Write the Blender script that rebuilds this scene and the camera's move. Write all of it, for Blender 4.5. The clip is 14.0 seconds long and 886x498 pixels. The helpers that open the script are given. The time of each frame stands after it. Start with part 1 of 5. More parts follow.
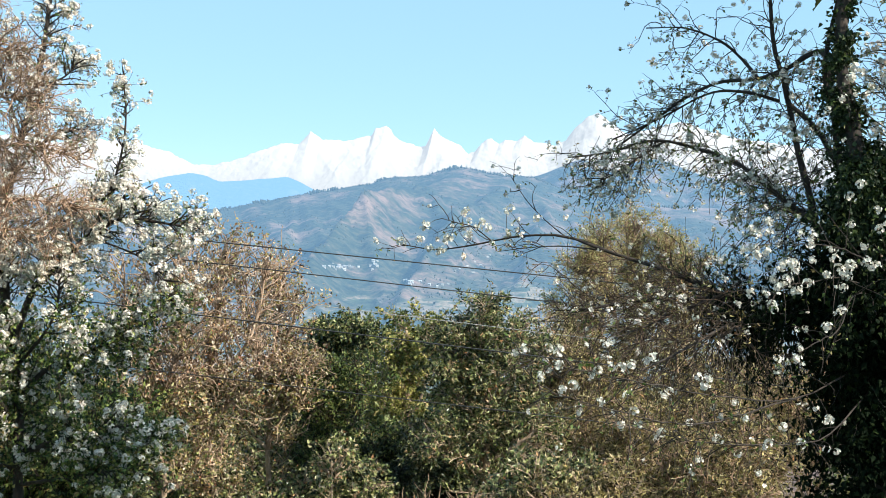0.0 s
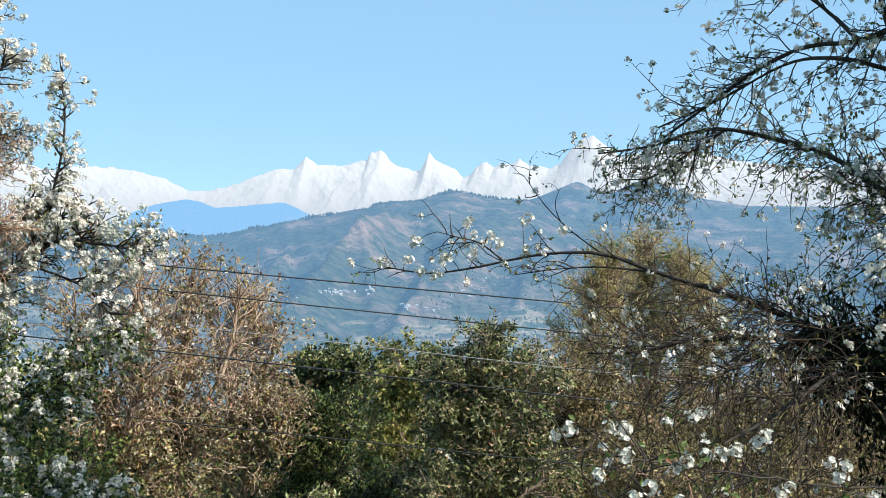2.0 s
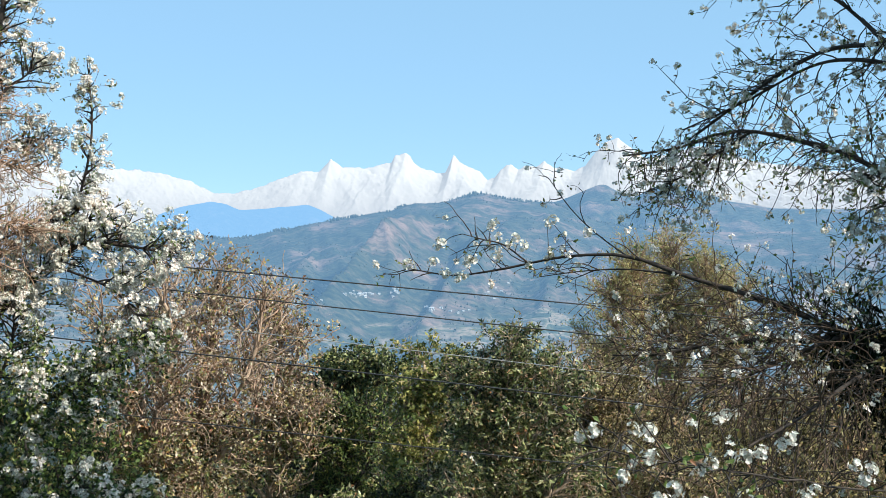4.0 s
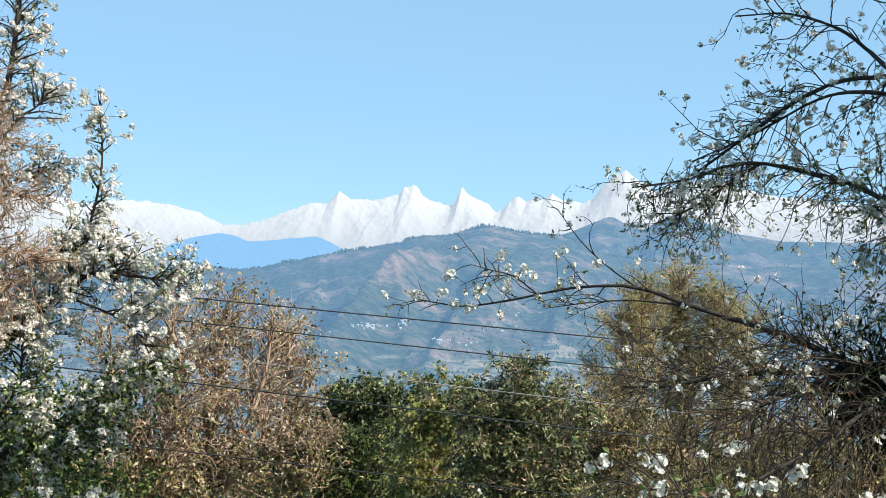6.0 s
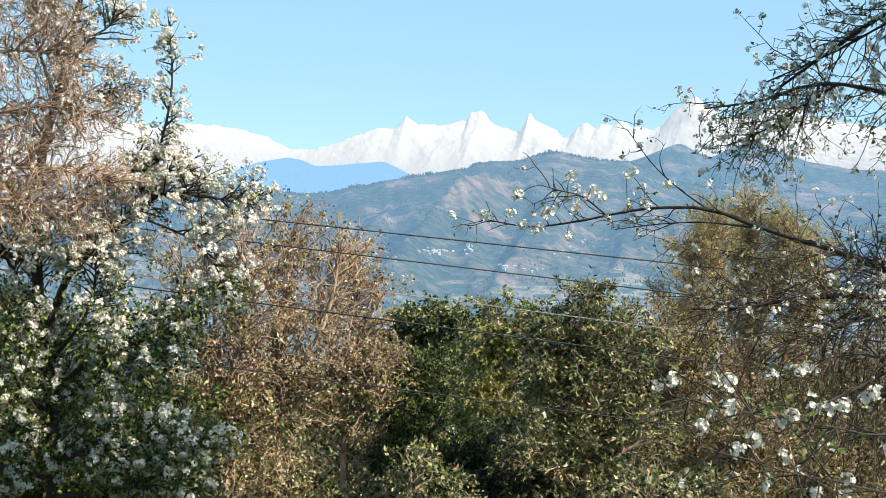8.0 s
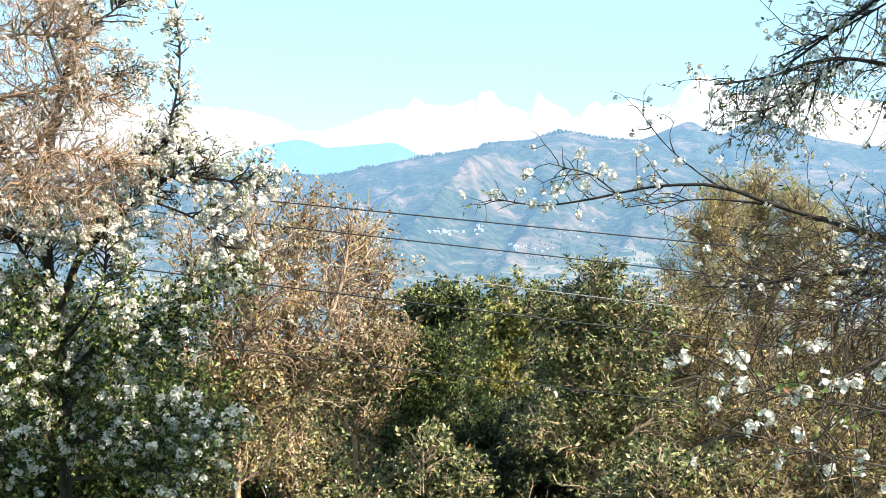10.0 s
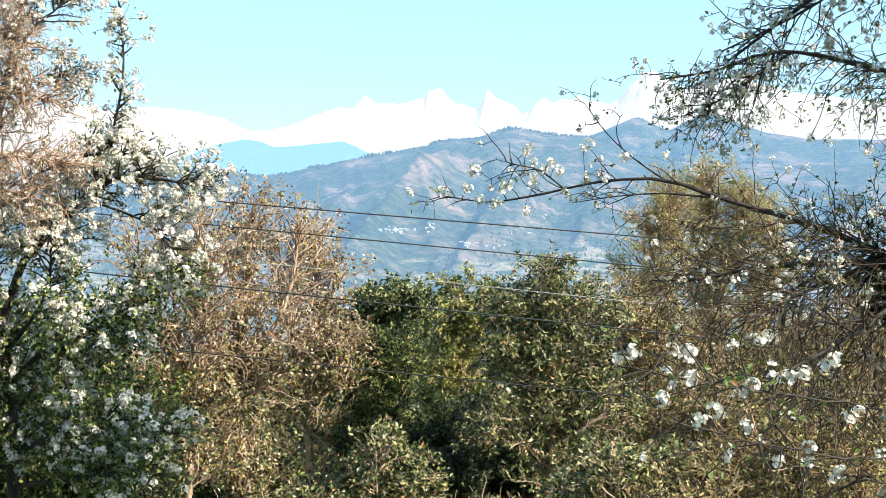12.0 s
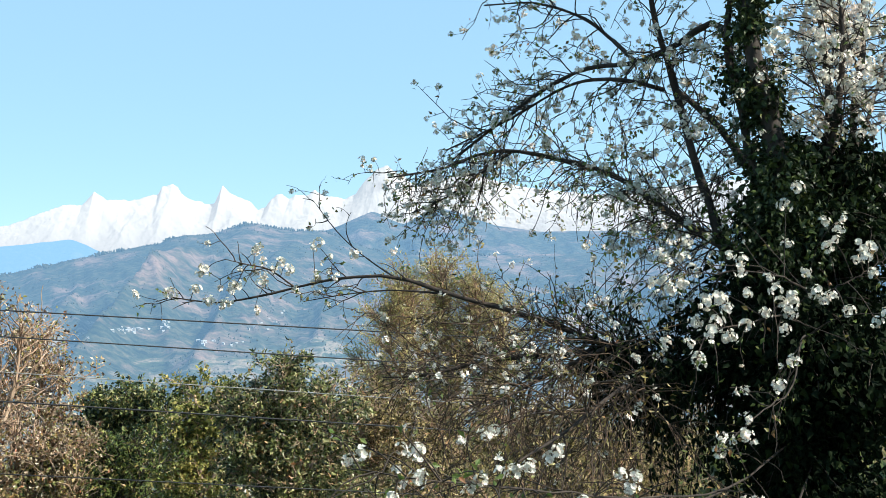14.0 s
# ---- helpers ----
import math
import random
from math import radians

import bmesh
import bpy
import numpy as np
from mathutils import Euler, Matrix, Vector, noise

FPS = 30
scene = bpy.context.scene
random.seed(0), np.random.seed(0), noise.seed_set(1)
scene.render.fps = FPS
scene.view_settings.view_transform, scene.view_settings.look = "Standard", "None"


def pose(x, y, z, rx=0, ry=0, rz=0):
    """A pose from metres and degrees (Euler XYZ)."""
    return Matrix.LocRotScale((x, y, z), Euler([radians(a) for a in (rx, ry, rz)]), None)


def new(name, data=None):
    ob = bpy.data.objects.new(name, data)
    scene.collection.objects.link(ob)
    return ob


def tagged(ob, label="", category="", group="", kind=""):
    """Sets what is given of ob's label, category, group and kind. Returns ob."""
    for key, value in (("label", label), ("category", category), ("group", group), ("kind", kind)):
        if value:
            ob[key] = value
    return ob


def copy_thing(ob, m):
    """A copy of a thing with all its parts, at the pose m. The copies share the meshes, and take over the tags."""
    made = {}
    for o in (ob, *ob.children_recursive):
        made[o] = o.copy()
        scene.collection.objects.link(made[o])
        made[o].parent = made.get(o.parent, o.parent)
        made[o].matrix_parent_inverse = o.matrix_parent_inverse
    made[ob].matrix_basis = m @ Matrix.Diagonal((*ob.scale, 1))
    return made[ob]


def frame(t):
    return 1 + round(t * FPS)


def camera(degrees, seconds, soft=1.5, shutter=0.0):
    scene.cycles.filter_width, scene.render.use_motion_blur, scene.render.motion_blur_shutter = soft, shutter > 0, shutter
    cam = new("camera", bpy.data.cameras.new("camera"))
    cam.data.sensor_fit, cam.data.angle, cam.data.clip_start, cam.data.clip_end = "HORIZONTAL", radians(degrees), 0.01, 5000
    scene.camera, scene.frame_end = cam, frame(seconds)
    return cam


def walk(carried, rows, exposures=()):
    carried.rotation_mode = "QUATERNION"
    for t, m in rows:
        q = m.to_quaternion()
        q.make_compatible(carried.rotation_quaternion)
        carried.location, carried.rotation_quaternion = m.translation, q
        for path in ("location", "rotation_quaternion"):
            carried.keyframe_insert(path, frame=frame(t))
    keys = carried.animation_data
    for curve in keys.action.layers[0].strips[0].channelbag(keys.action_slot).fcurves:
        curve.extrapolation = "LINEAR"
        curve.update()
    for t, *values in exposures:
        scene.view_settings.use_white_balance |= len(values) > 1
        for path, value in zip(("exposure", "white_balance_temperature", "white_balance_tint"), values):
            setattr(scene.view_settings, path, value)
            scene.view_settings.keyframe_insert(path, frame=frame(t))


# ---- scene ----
cam = camera(38.2, 14.0, soft=0.5)
# seconds, x, y, z, pitch, roll, yaw
ROWS = [
    (0, -0.082, -2.172, 1.648, -0.84, -0.12, -2.63),
    (0.1, -0.047, -1.383, 1.628, -0.51, -0.08, -2.70),
    (0.2, -0.024, -0.878, 1.621, -0.32, -0.06, -2.74),
    (0.3, -0.009, -0.553, 1.618, -0.20, -0.05, -2.76),
    (0.4, 0.001, -0.346, 1.617, -0.12, -0.04, -2.77),
    (0.5, 0.007, -0.212, 1.616, -0.08, -0.03, -2.78),
    (1, 0.019, 0.026, 1.616, 0.04, -0.05, -2.91),
    (1.5, 0.019, 0.030, 1.614, 0.18, 0.20, -2.93),
    (2, 0.020, 0.045, 1.613, 0.23, 0.45, -2.81),
    (2.5, 0.015, 0.036, 1.611, 0.25, 0.41, -2.22),
    (5, 0.021, 0.026, 1.611, 0.66, 0.40, -1.68),
    (5.5, 0.022, 0.041, 1.606, 1.46, 0.31, -1.81),
    (6, 0.012, 0.026, 1.604, 1.78, 0.19, -1.36),
    (6.5, 0.000, -0.000, 1.600, 1.80, -0.00, 0.00),
    (7, 0.001, 0.012, 1.594, 1.60, -0.06, 0.66),
    (7.5, 0.002, 0.035, 1.579, -0.38, -0.17, 1.32),
    (8, 0.003, 0.044, 1.573, -1.54, -0.29, 1.61),
    (10.5, 0.008, 0.074, 1.566, -2.44, 0.47, 2.18),
    (11, 0.014, 0.085, 1.559, -2.47, 0.82, 2.04),
    (11.5, 0.022, 0.105, 1.556, -2.49, 1.02, 1.70),
    (12, 0.022, 0.104, 1.565, -2.53, 1.00, -0.15),
    (12.5, 0.017, 0.080, 1.586, -0.31, 1.56, -1.10),
    (13, 0.037, 0.084, 1.595, 0.81, 1.95, -5.82),
    (13.5, 0.048, 0.101, 1.593, 1.51, 2.12, -9.79),
    (14, 0.062, 0.127, 1.583, 1.39, 2.18, -11.85),
]

EXPOSURES = [(0.0, 0.93, 6700, 6), (1.5, 0.93, 6600, 6), (2.0, 0.66, 6400, 6), (7.5, 0.69, 6500, 6), (8.2, 0.88, 6900, 6), (10.3, 1.38, 6900, 6), (11.1, 1.28, 6900, 6), (12.0, 1.24, 6900, 6), (12.5, 0.92, 6900, 6), (14.0, 0.88, 6700, 6)]
walk(cam, [(t, pose(x, y, z, 90 + pitch, roll, yaw)) for t, x, y, z, pitch, roll, yaw in ROWS], EXPOSURES)

# ---- sky and sun ----
SUN_AZ, SUN_EL = 122.0, 36.0
world = bpy.data.worlds.new("sky")
scene.world = world
world.use_nodes = True
wn = world.node_tree.nodes
sky = wn.new("ShaderNodeTexSky")
sky.sky_type = "NISHITA"
sky.sun_disc = False
sky.sun_elevation, sky.sun_rotation = radians(SUN_EL), radians(SUN_AZ)
sky.altitude, sky.air_density, sky.dust_density, sky.ozone_density = 3200, 0.9, 0.0, 2.5
wn["Background"].inputs["Strength"].default_value = 0.115
veil = wn.new("ShaderNodeMix")
veil.data_type = "RGBA"
veil.inputs[0].default_value, veil.inputs[7].default_value = 0.7, (2.2, 3.86, 5.45, 1)
world.node_tree.links.new(sky.outputs[0], veil.inputs[6])
world.node_tree.links.new(veil.outputs[2], wn["Background"].inputs["Color"])

to_sun = Vector((math.sin(radians(SUN_AZ)) * math.cos(radians(SUN_EL)), math.cos(radians(SUN_AZ)) * math.cos(radians(SUN_EL)), math.sin(radians(SUN_EL))))
sun_data = bpy.data.lights.new("sun", "SUN")
sun_data.energy, sun_data.angle, sun_data.color = 5.0, radians(0.53), (1.0, 0.95, 0.86)
sun = new("sun", sun_data)
sun.matrix_world = Matrix.Translation((30, -20, 40)) @ to_sun.to_track_quat("Z", "Y").to_matrix().to_4x4()


# ---- materials ----
def node_material(name):
    m = bpy.data.materials.new(name)
    m.use_nodes = True
    nodes, links = m.node_tree.nodes, m.node_tree.links
    return m, nodes, links, nodes["Principled BSDF"]


def ramp_of(nodes, links, source, stops):
    r = nodes.new("ShaderNodeValToRGB")
    e = r.color_ramp.elements
    while len(e) < len(stops):
        e.new(0.5)
    for el, (p, c) in zip(e, stops):
        el.position, el.color = p, (*c, 1)
    links.new(source, r.inputs[0])
    return r.outputs[0]


def noise_of(nodes, links, scale, detail=4.0, stretch=None, rough=0.55):
    n = nodes.new("ShaderNodeTexNoise")
    n.inputs["Scale"].default_value, n.inputs["Detail"].default_value, n.inputs["Roughness"].default_value = scale, detail, rough
    c = nodes.new("ShaderNodeTexCoord")
    if stretch:
        mp = nodes.new("ShaderNodeMapping")
        mp.inputs["Scale"].default_value = stretch
        links.new(c.outputs["Object"], mp.inputs["Vector"])
        links.new(mp.outputs[0], n.inputs["Vector"])
    else:
        links.new(c.outputs["Object"], n.inputs["Vector"])
    return n.outputs[0]


def mixed(nodes, links, a, b, fac, mode="MIX"):
    x = nodes.new("ShaderNodeMix")
    x.data_type, x.blend_type = "RGBA", mode
    for sock, v in ((x.inputs[0], fac), (x.inputs[6], a), (x.inputs[7], b)):
        if isinstance(v, (int, float)):
            sock.default_value = v
        elif isinstance(v, tuple):
            sock.default_value = (*v, 1)
        else:
            links.new(v, sock)
    return x.outputs[2]


def leaf_material(name, stops, through_light=0.35, rough=0.5, patch=2.5, gloss=0.35):
    """Leaves: each one of its own tone, patches of tone over the crown, some light coming through."""
    m, nodes, links, b = node_material(name)
    geo = nodes.new("ShaderNodeNewGeometry")
    tone = ramp_of(nodes, links, geo.outputs["Random Per Island"], stops)
    drift = ramp_of(nodes, links, noise_of(nodes, links, patch, 2), [(0.3, (0.6, 0.66, 0.58)), (0.7, (1.3, 1.24, 1.18))])
    colour = mixed(nodes, links, tone, drift, 1.0, "MULTIPLY")
    links.new(colour, b.inputs["Base Color"])
    b.inputs["Roughness"].default_value = rough
    b.inputs["Specular IOR Level"].default_value = gloss
    t = nodes.new("ShaderNodeBsdfTranslucent")
    links.new(colour, t.inputs["Color"])
    mix = nodes.new("ShaderNodeMixShader")
    mix.inputs[0].default_value = through_light
    links.new(b.outputs[0], mix.inputs[1])
    links.new(t.outputs[0], mix.inputs[2])
    links.new(mix.outputs[0], nodes["Material Output"].inputs["Surface"])
    return m


def bark_material(name, dark, light, scale=18.0, rough=0.85):
    m, nodes, links, b = node_material(name)
    grain = noise_of(nodes, links, scale, 5, (1, 1, 0.25))
    big = noise_of(nodes, links, scale * 0.18, 3)
    c = ramp_of(nodes, links, grain, [(0.32, dark), (0.68, light)])
    c = mixed(nodes, links, c, ramp_of(nodes, links, big, [(0.35, (0.65, 0.66, 0.64)), (0.65, (1.2, 1.18, 1.12))]), 1.0, "MULTIPLY")
    links.new(c, b.inputs["Base Color"])
    b.inputs["Roughness"].default_value = rough
    bump = nodes.new("ShaderNodeBump")
    bump.inputs["Strength"].default_value, bump.inputs["Distance"].default_value = 0.6, 0.01
    links.new(grain, bump.inputs["Height"])
    links.new(bump.outputs[0], b.inputs["Normal"])
    return m


def plain_material(name, colour, rough=0.6, metal=0.0, scale=12.0, vary=0.25):
    m, nodes, links, b = node_material(name)
    n = noise_of(nodes, links, scale, 5)
    lo, hi = tuple(v * (1 - vary) for v in colour), tuple(v * (1 + vary) for v in colour)
    links.new(ramp_of(nodes, links, n, [(0.3, lo), (0.7, hi)]), b.inputs["Base Color"])
    b.inputs["Roughness"].default_value, b.inputs["Metallic"].default_value = rough, metal
    return m


HAZE_GLOW = (0.262, 0.51, 0.84)


def distant(m, nodes, links, b, air, colour=HAZE_GLOW, strength=0.66):
    """Paints haze into the backdrop: sky-blue glow mixed in for miles of sunlit air."""
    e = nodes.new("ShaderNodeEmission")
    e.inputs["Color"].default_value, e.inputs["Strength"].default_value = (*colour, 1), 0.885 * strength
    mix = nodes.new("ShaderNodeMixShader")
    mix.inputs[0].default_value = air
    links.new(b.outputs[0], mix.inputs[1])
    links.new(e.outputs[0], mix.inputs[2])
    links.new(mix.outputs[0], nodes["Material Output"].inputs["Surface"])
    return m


def deepen_haze(nodes, links, r0, r1, a0, a1):
    """Painted haze: the glow takes a larger share further off."""
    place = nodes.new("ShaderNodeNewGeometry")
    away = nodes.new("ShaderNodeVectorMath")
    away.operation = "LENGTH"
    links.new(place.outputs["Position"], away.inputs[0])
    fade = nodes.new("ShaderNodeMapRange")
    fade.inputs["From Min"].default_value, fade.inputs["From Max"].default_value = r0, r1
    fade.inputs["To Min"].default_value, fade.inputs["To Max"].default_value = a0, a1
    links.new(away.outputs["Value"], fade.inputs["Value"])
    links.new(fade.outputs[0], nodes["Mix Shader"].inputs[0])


def hill_material(name, air, field=0.5, strength=0.66, low=(-85, 0)):
    """Wooded hillside with dry slopes between the woods, and terraced fields on the valley's lower ground."""
    m, nodes, links, b = node_material(name)
    wood = ramp_of(nodes, links, noise_of(nodes, links, 0.06, 6, None, 0.65), [(0.34, (0.010, 0.02, 0.016)), (0.5, (0.045, 0.06, 0.036)), (0.66, (0.13, 0.115, 0.07))])
    dry = ramp_of(nodes, links, noise_of(nodes, links, 0.045, 6, None, 0.65), [(0.3, (0.11, 0.076, 0.055)), (0.52, (0.37, 0.235, 0.18)), (0.72, (0.17, 0.12, 0.085))])
    where = ramp_of(nodes, links, noise_of(nodes, links, 0.0085, 8, (1, 0.7, 1.5), 0.7), [(field - 0.05, (0, 0, 0)), (field + 0.09, (1, 1, 1))])
    slope = mixed(nodes, links, wood, dry, where)
    # terraces: thin level strips of pale stubble, green crop and hedge
    strip = ramp_of(nodes, links, noise_of(nodes, links, 0.02, 6, (0.7, 0.7, 7.0), 0.62), [(0.36, (0.02, 0.032, 0.02)), (0.47, (0.08, 0.10, 0.05)), (0.54, (0.36, 0.27, 0.195)), (0.60, (0.11, 0.115, 0.065)), (0.70, (0.03, 0.045, 0.025))])
    place, axes, fade = nodes.new("ShaderNodeNewGeometry"), nodes.new("ShaderNodeSeparateXYZ"), nodes.new("ShaderNodeMapRange")
    links.new(place.outputs["Position"], axes.inputs[0])
    links.new(axes.outputs["Z"], fade.inputs["Value"])
    fade.inputs["From Min"].default_value, fade.inputs["From Max"].default_value = low
    fade.inputs["To Min"].default_value, fade.inputs["To Max"].default_value = 0.12, -0.22
    part_of = nodes.new("ShaderNodeMath")
    part_of.operation = "ADD"
    links.new(fade.outputs[0], part_of.inputs[0])
    links.new(noise_of(nodes, links, 0.009, 5, None, 0.6), part_of.inputs[1])
    tilled = ramp_of(nodes, links, part_of.outputs[0], [(0.50, (0, 0, 0)), (0.60, (1, 1, 1))])
    links.new(mixed(nodes, links, slope, strip, tilled), b.inputs["Base Color"])
    b.inputs["Roughness"].default_value, b.inputs["Specular IOR Level"].default_value = 0.95, 0.1
    bump = nodes.new("ShaderNodeBump")
    bump.inputs["Strength"].default_value, bump.inputs["Distance"].default_value = 0.8, 9.0
    links.new(noise_of(nodes, links, 0.05, 6, None, 0.6), bump.inputs["Height"])
    links.new(bump.outputs[0], b.inputs["Normal"])
    # haze painted over the hillside as a share of sky-blue glow
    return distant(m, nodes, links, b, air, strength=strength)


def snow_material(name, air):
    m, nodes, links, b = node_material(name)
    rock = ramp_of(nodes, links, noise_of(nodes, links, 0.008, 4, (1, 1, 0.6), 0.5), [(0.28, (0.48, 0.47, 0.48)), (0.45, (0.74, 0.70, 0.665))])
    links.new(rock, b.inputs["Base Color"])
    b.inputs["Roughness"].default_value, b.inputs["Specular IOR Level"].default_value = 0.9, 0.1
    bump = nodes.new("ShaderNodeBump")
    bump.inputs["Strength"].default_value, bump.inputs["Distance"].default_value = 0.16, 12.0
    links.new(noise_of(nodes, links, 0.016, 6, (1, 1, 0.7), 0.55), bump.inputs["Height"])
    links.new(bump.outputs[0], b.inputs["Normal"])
    # bluish-white glow painted in as haze before the snow
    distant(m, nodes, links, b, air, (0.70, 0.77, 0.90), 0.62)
    # painted haze: the glow takes a larger share towards the foot of the range
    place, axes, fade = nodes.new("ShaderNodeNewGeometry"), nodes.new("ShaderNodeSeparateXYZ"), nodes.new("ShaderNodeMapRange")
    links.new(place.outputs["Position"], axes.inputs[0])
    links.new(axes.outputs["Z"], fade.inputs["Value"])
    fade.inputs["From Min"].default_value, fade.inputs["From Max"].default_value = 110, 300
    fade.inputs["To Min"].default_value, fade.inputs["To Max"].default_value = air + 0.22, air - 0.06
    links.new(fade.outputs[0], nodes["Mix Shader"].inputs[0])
    return m


def ground_material():
    m, nodes, links, b = node_material("ground_grass")
    near = ramp_of(nodes, links, noise_of(nodes, links, 3.0, 6), [(0.3, (0.06, 0.085, 0.03)), (0.55, (0.16, 0.15, 0.06)), (0.75, (0.24, 0.19, 0.11))])
    far = ramp_of(nodes, links, noise_of(nodes, links, 0.03, 5), [(0.35, (0.5, 0.6, 0.5)), (0.65, (1.1, 1.05, 1.0))])
    links.new(mixed(nodes, links, near, far, 1.0, "MULTIPLY"), b.inputs["Base Color"])
    b.inputs["Roughness"].default_value = 0.95
    # haze painted into the far ground as a glow that grows with distance
    distant(m, nodes, links, b, 0.0)
    deepen_haze(nodes, links, 150, 1000, 0.0, 0.34)
    return m


PETAL = leaf_material("white_petal", [(0.0, (0.766, 0.739, 0.713)), (0.7, (0.713, 0.678, 0.651)), (1.0, (0.634, 0.493, 0.458))], 0.24, 0.6, 3.0, 0.2)
PEAR_LEAF = leaf_material("young_leaf", [(0.0, (0.088, 0.141, 0.035)), (0.6, (0.141, 0.176, 0.053)), (1.0, (0.229, 0.106, 0.053))], 0.4, 0.45)
# one ivy, two copies: near-black with shade painted in, greener with sun painted in
IVY_SHADE_TONE = leaf_material("ivy_leaf_shade_painted", [(0.0, (0.004, 0.008, 0.004)), (0.8, (0.008, 0.015, 0.006)), (1.0, (0.022, 0.034, 0.010))], 0.08, 0.7, 4.0, 0.06)
IVY_SUN_TONE = leaf_material("ivy_leaf_sun_painted", [(0.0, (0.01, 0.02, 0.007)), (0.6, (0.018, 0.034, 0.010)), (0.9, (0.05, 0.075, 0.02)), (1.0, (0.13, 0.15, 0.05))], 0.2, 0.45, 4.0, 0.3)
GREEN_LEAF = leaf_material("green_leaf", [(0.0, (0.010, 0.016, 0.006)), (0.35, (0.040, 0.055, 0.018)), (0.55, (0.135, 0.158, 0.048)), (0.78, (0.317, 0.325, 0.135)), (0.92, (0.459, 0.396, 0.238)), (1.0, (0.396, 0.174, 0.079))], 0.24, 0.36, 2.5, 0.5)
UNDER_LEAF = leaf_material("fresh_green_leaf", [(0.0, (0.008, 0.018, 0.005)), (0.35, (0.027, 0.051, 0.014)), (0.6, (0.110, 0.161, 0.038)), (0.85, (0.275, 0.309, 0.096)), (1.0, (0.289, 0.192, 0.089))], 0.28, 0.4)
DEEP_LEAF = leaf_material("deep_green_leaf", [(0.0, (0.009, 0.018, 0.008)), (0.35, (0.034, 0.051, 0.018)), (0.6, (0.128, 0.162, 0.051)), (0.85, (0.341, 0.341, 0.136)), (1.0, (0.477, 0.323, 0.171))], 0.24, 0.38, 2.0, 0.45)
# leaf tone darkened to paint in the shade between the trees
SHADE_TONE_LEAF = leaf_material("shade_painted_leaf", [(0.0, (0.007, 0.012, 0.006)), (0.5, (0.025, 0.037, 0.014)), (0.85, (0.079, 0.097, 0.035)), (1.0, (0.194, 0.176, 0.079))], 0.15, 0.4, 2.0, 0.4)
LIME_LEAF = leaf_material("yellow_green_leaf", [(0.0, (0.044, 0.057, 0.016)), (0.35, (0.132, 0.150, 0.044)), (0.65, (0.317, 0.317, 0.088)), (1.0, (0.484, 0.387, 0.150))], 0.34)
DRY_LEAF = leaf_material("dry_leaf", [(0.0, (0.034, 0.020, 0.013)), (0.22, (0.128, 0.077, 0.047)), (0.42, (0.408, 0.281, 0.195)), (0.58, (0.664, 0.562, 0.468)), (0.72, (0.171, 0.187, 0.055)), (0.88, (0.392, 0.307, 0.110)), (1.0, (0.358, 0.128, 0.077))], 0.24, 0.42, 2.0, 0.4)
THICKET = leaf_material("thicket_leaf", [(0.0, (0.014, 0.011, 0.005)), (0.32, (0.070, 0.053, 0.019)), (0.6, (0.232, 0.183, 0.067)), (0.82, (0.380, 0.317, 0.134)), (0.94, (0.479, 0.394, 0.225)), (1.0, (0.338, 0.155, 0.070))], 0.26, 0.42)
OLIVE_BUD = leaf_material("olive_bud", [(0.0, (0.259, 0.227, 0.097)), (0.6, (0.486, 0.429, 0.210)), (1.0, (0.615, 0.559, 0.324))], 0.6)
BARK_DARK = bark_material("dark_bark", (0.012, 0.008, 0.006), (0.046, 0.031, 0.023), 30)
BARK_PALE = bark_material("pale_bark", (0.234, 0.149, 0.099), (0.504, 0.378, 0.288))
BARK_TWIG = bark_material("brown_twig_bark", (0.171, 0.104, 0.070), (0.468, 0.324, 0.239), 30)
BARK_LACE = bark_material("dry_twig_bark", (0.022, 0.012, 0.008), (0.085, 0.05, 0.028), 30)
BARK_TAN = bark_material("tan_bark", (0.180, 0.106, 0.070), (0.423, 0.279, 0.194))
CABLE = plain_material("black_cable", (0.02, 0.02, 0.022), 0.5)
CABLE_GREY = plain_material("weathered_cable", (0.25, 0.25, 0.24), 0.45)
CONCRETE = plain_material("pole_concrete", (0.32, 0.31, 0.29), 0.9, 0, 6)


# ---- building tools ----
def unit(v):
    return v / np.maximum(np.linalg.norm(v, axis=-1, keepdims=True), 1e-9)


def lattice(ix, iy, seed):
    h = (ix * 374761393 + iy * 668265263 + seed * 974634777) & 0xFFFFFFFF
    h = ((h ^ (h >> 13)) * 1274126177) & 0xFFFFFFFF
    return ((h ^ (h >> 16)) & 0xFFFF) / 65535.0


def value_noise(x, y, seed=0):
    x, y = np.asarray(x, float), np.asarray(y, float)
    ix, iy = np.floor(x).astype(np.int64), np.floor(y).astype(np.int64)
    fx, fy = x - ix, y - iy
    fx, fy = fx * fx * (3 - 2 * fx), fy * fy * (3 - 2 * fy)
    a = lattice(ix, iy, seed) * (1 - fx) + lattice(ix + 1, iy, seed) * fx
    b = lattice(ix, iy + 1, seed) * (1 - fx) + lattice(ix + 1, iy + 1, seed) * fx
    return (a * (1 - fy) + b * fy) * 2 - 1


def fbm(x, y, octaves=5, seed=0, ridged=False):
    total, amp, norm = 0.0, 1.0, 0.0
    for o in range(octaves):
        v = value_noise(x * 2 ** o, y * 2 ** o, seed + o)
        total = total + amp * ((1 - 2 * np.abs(v)) if ridged else v)
        norm += amp
        amp *= 0.5
    return total / norm


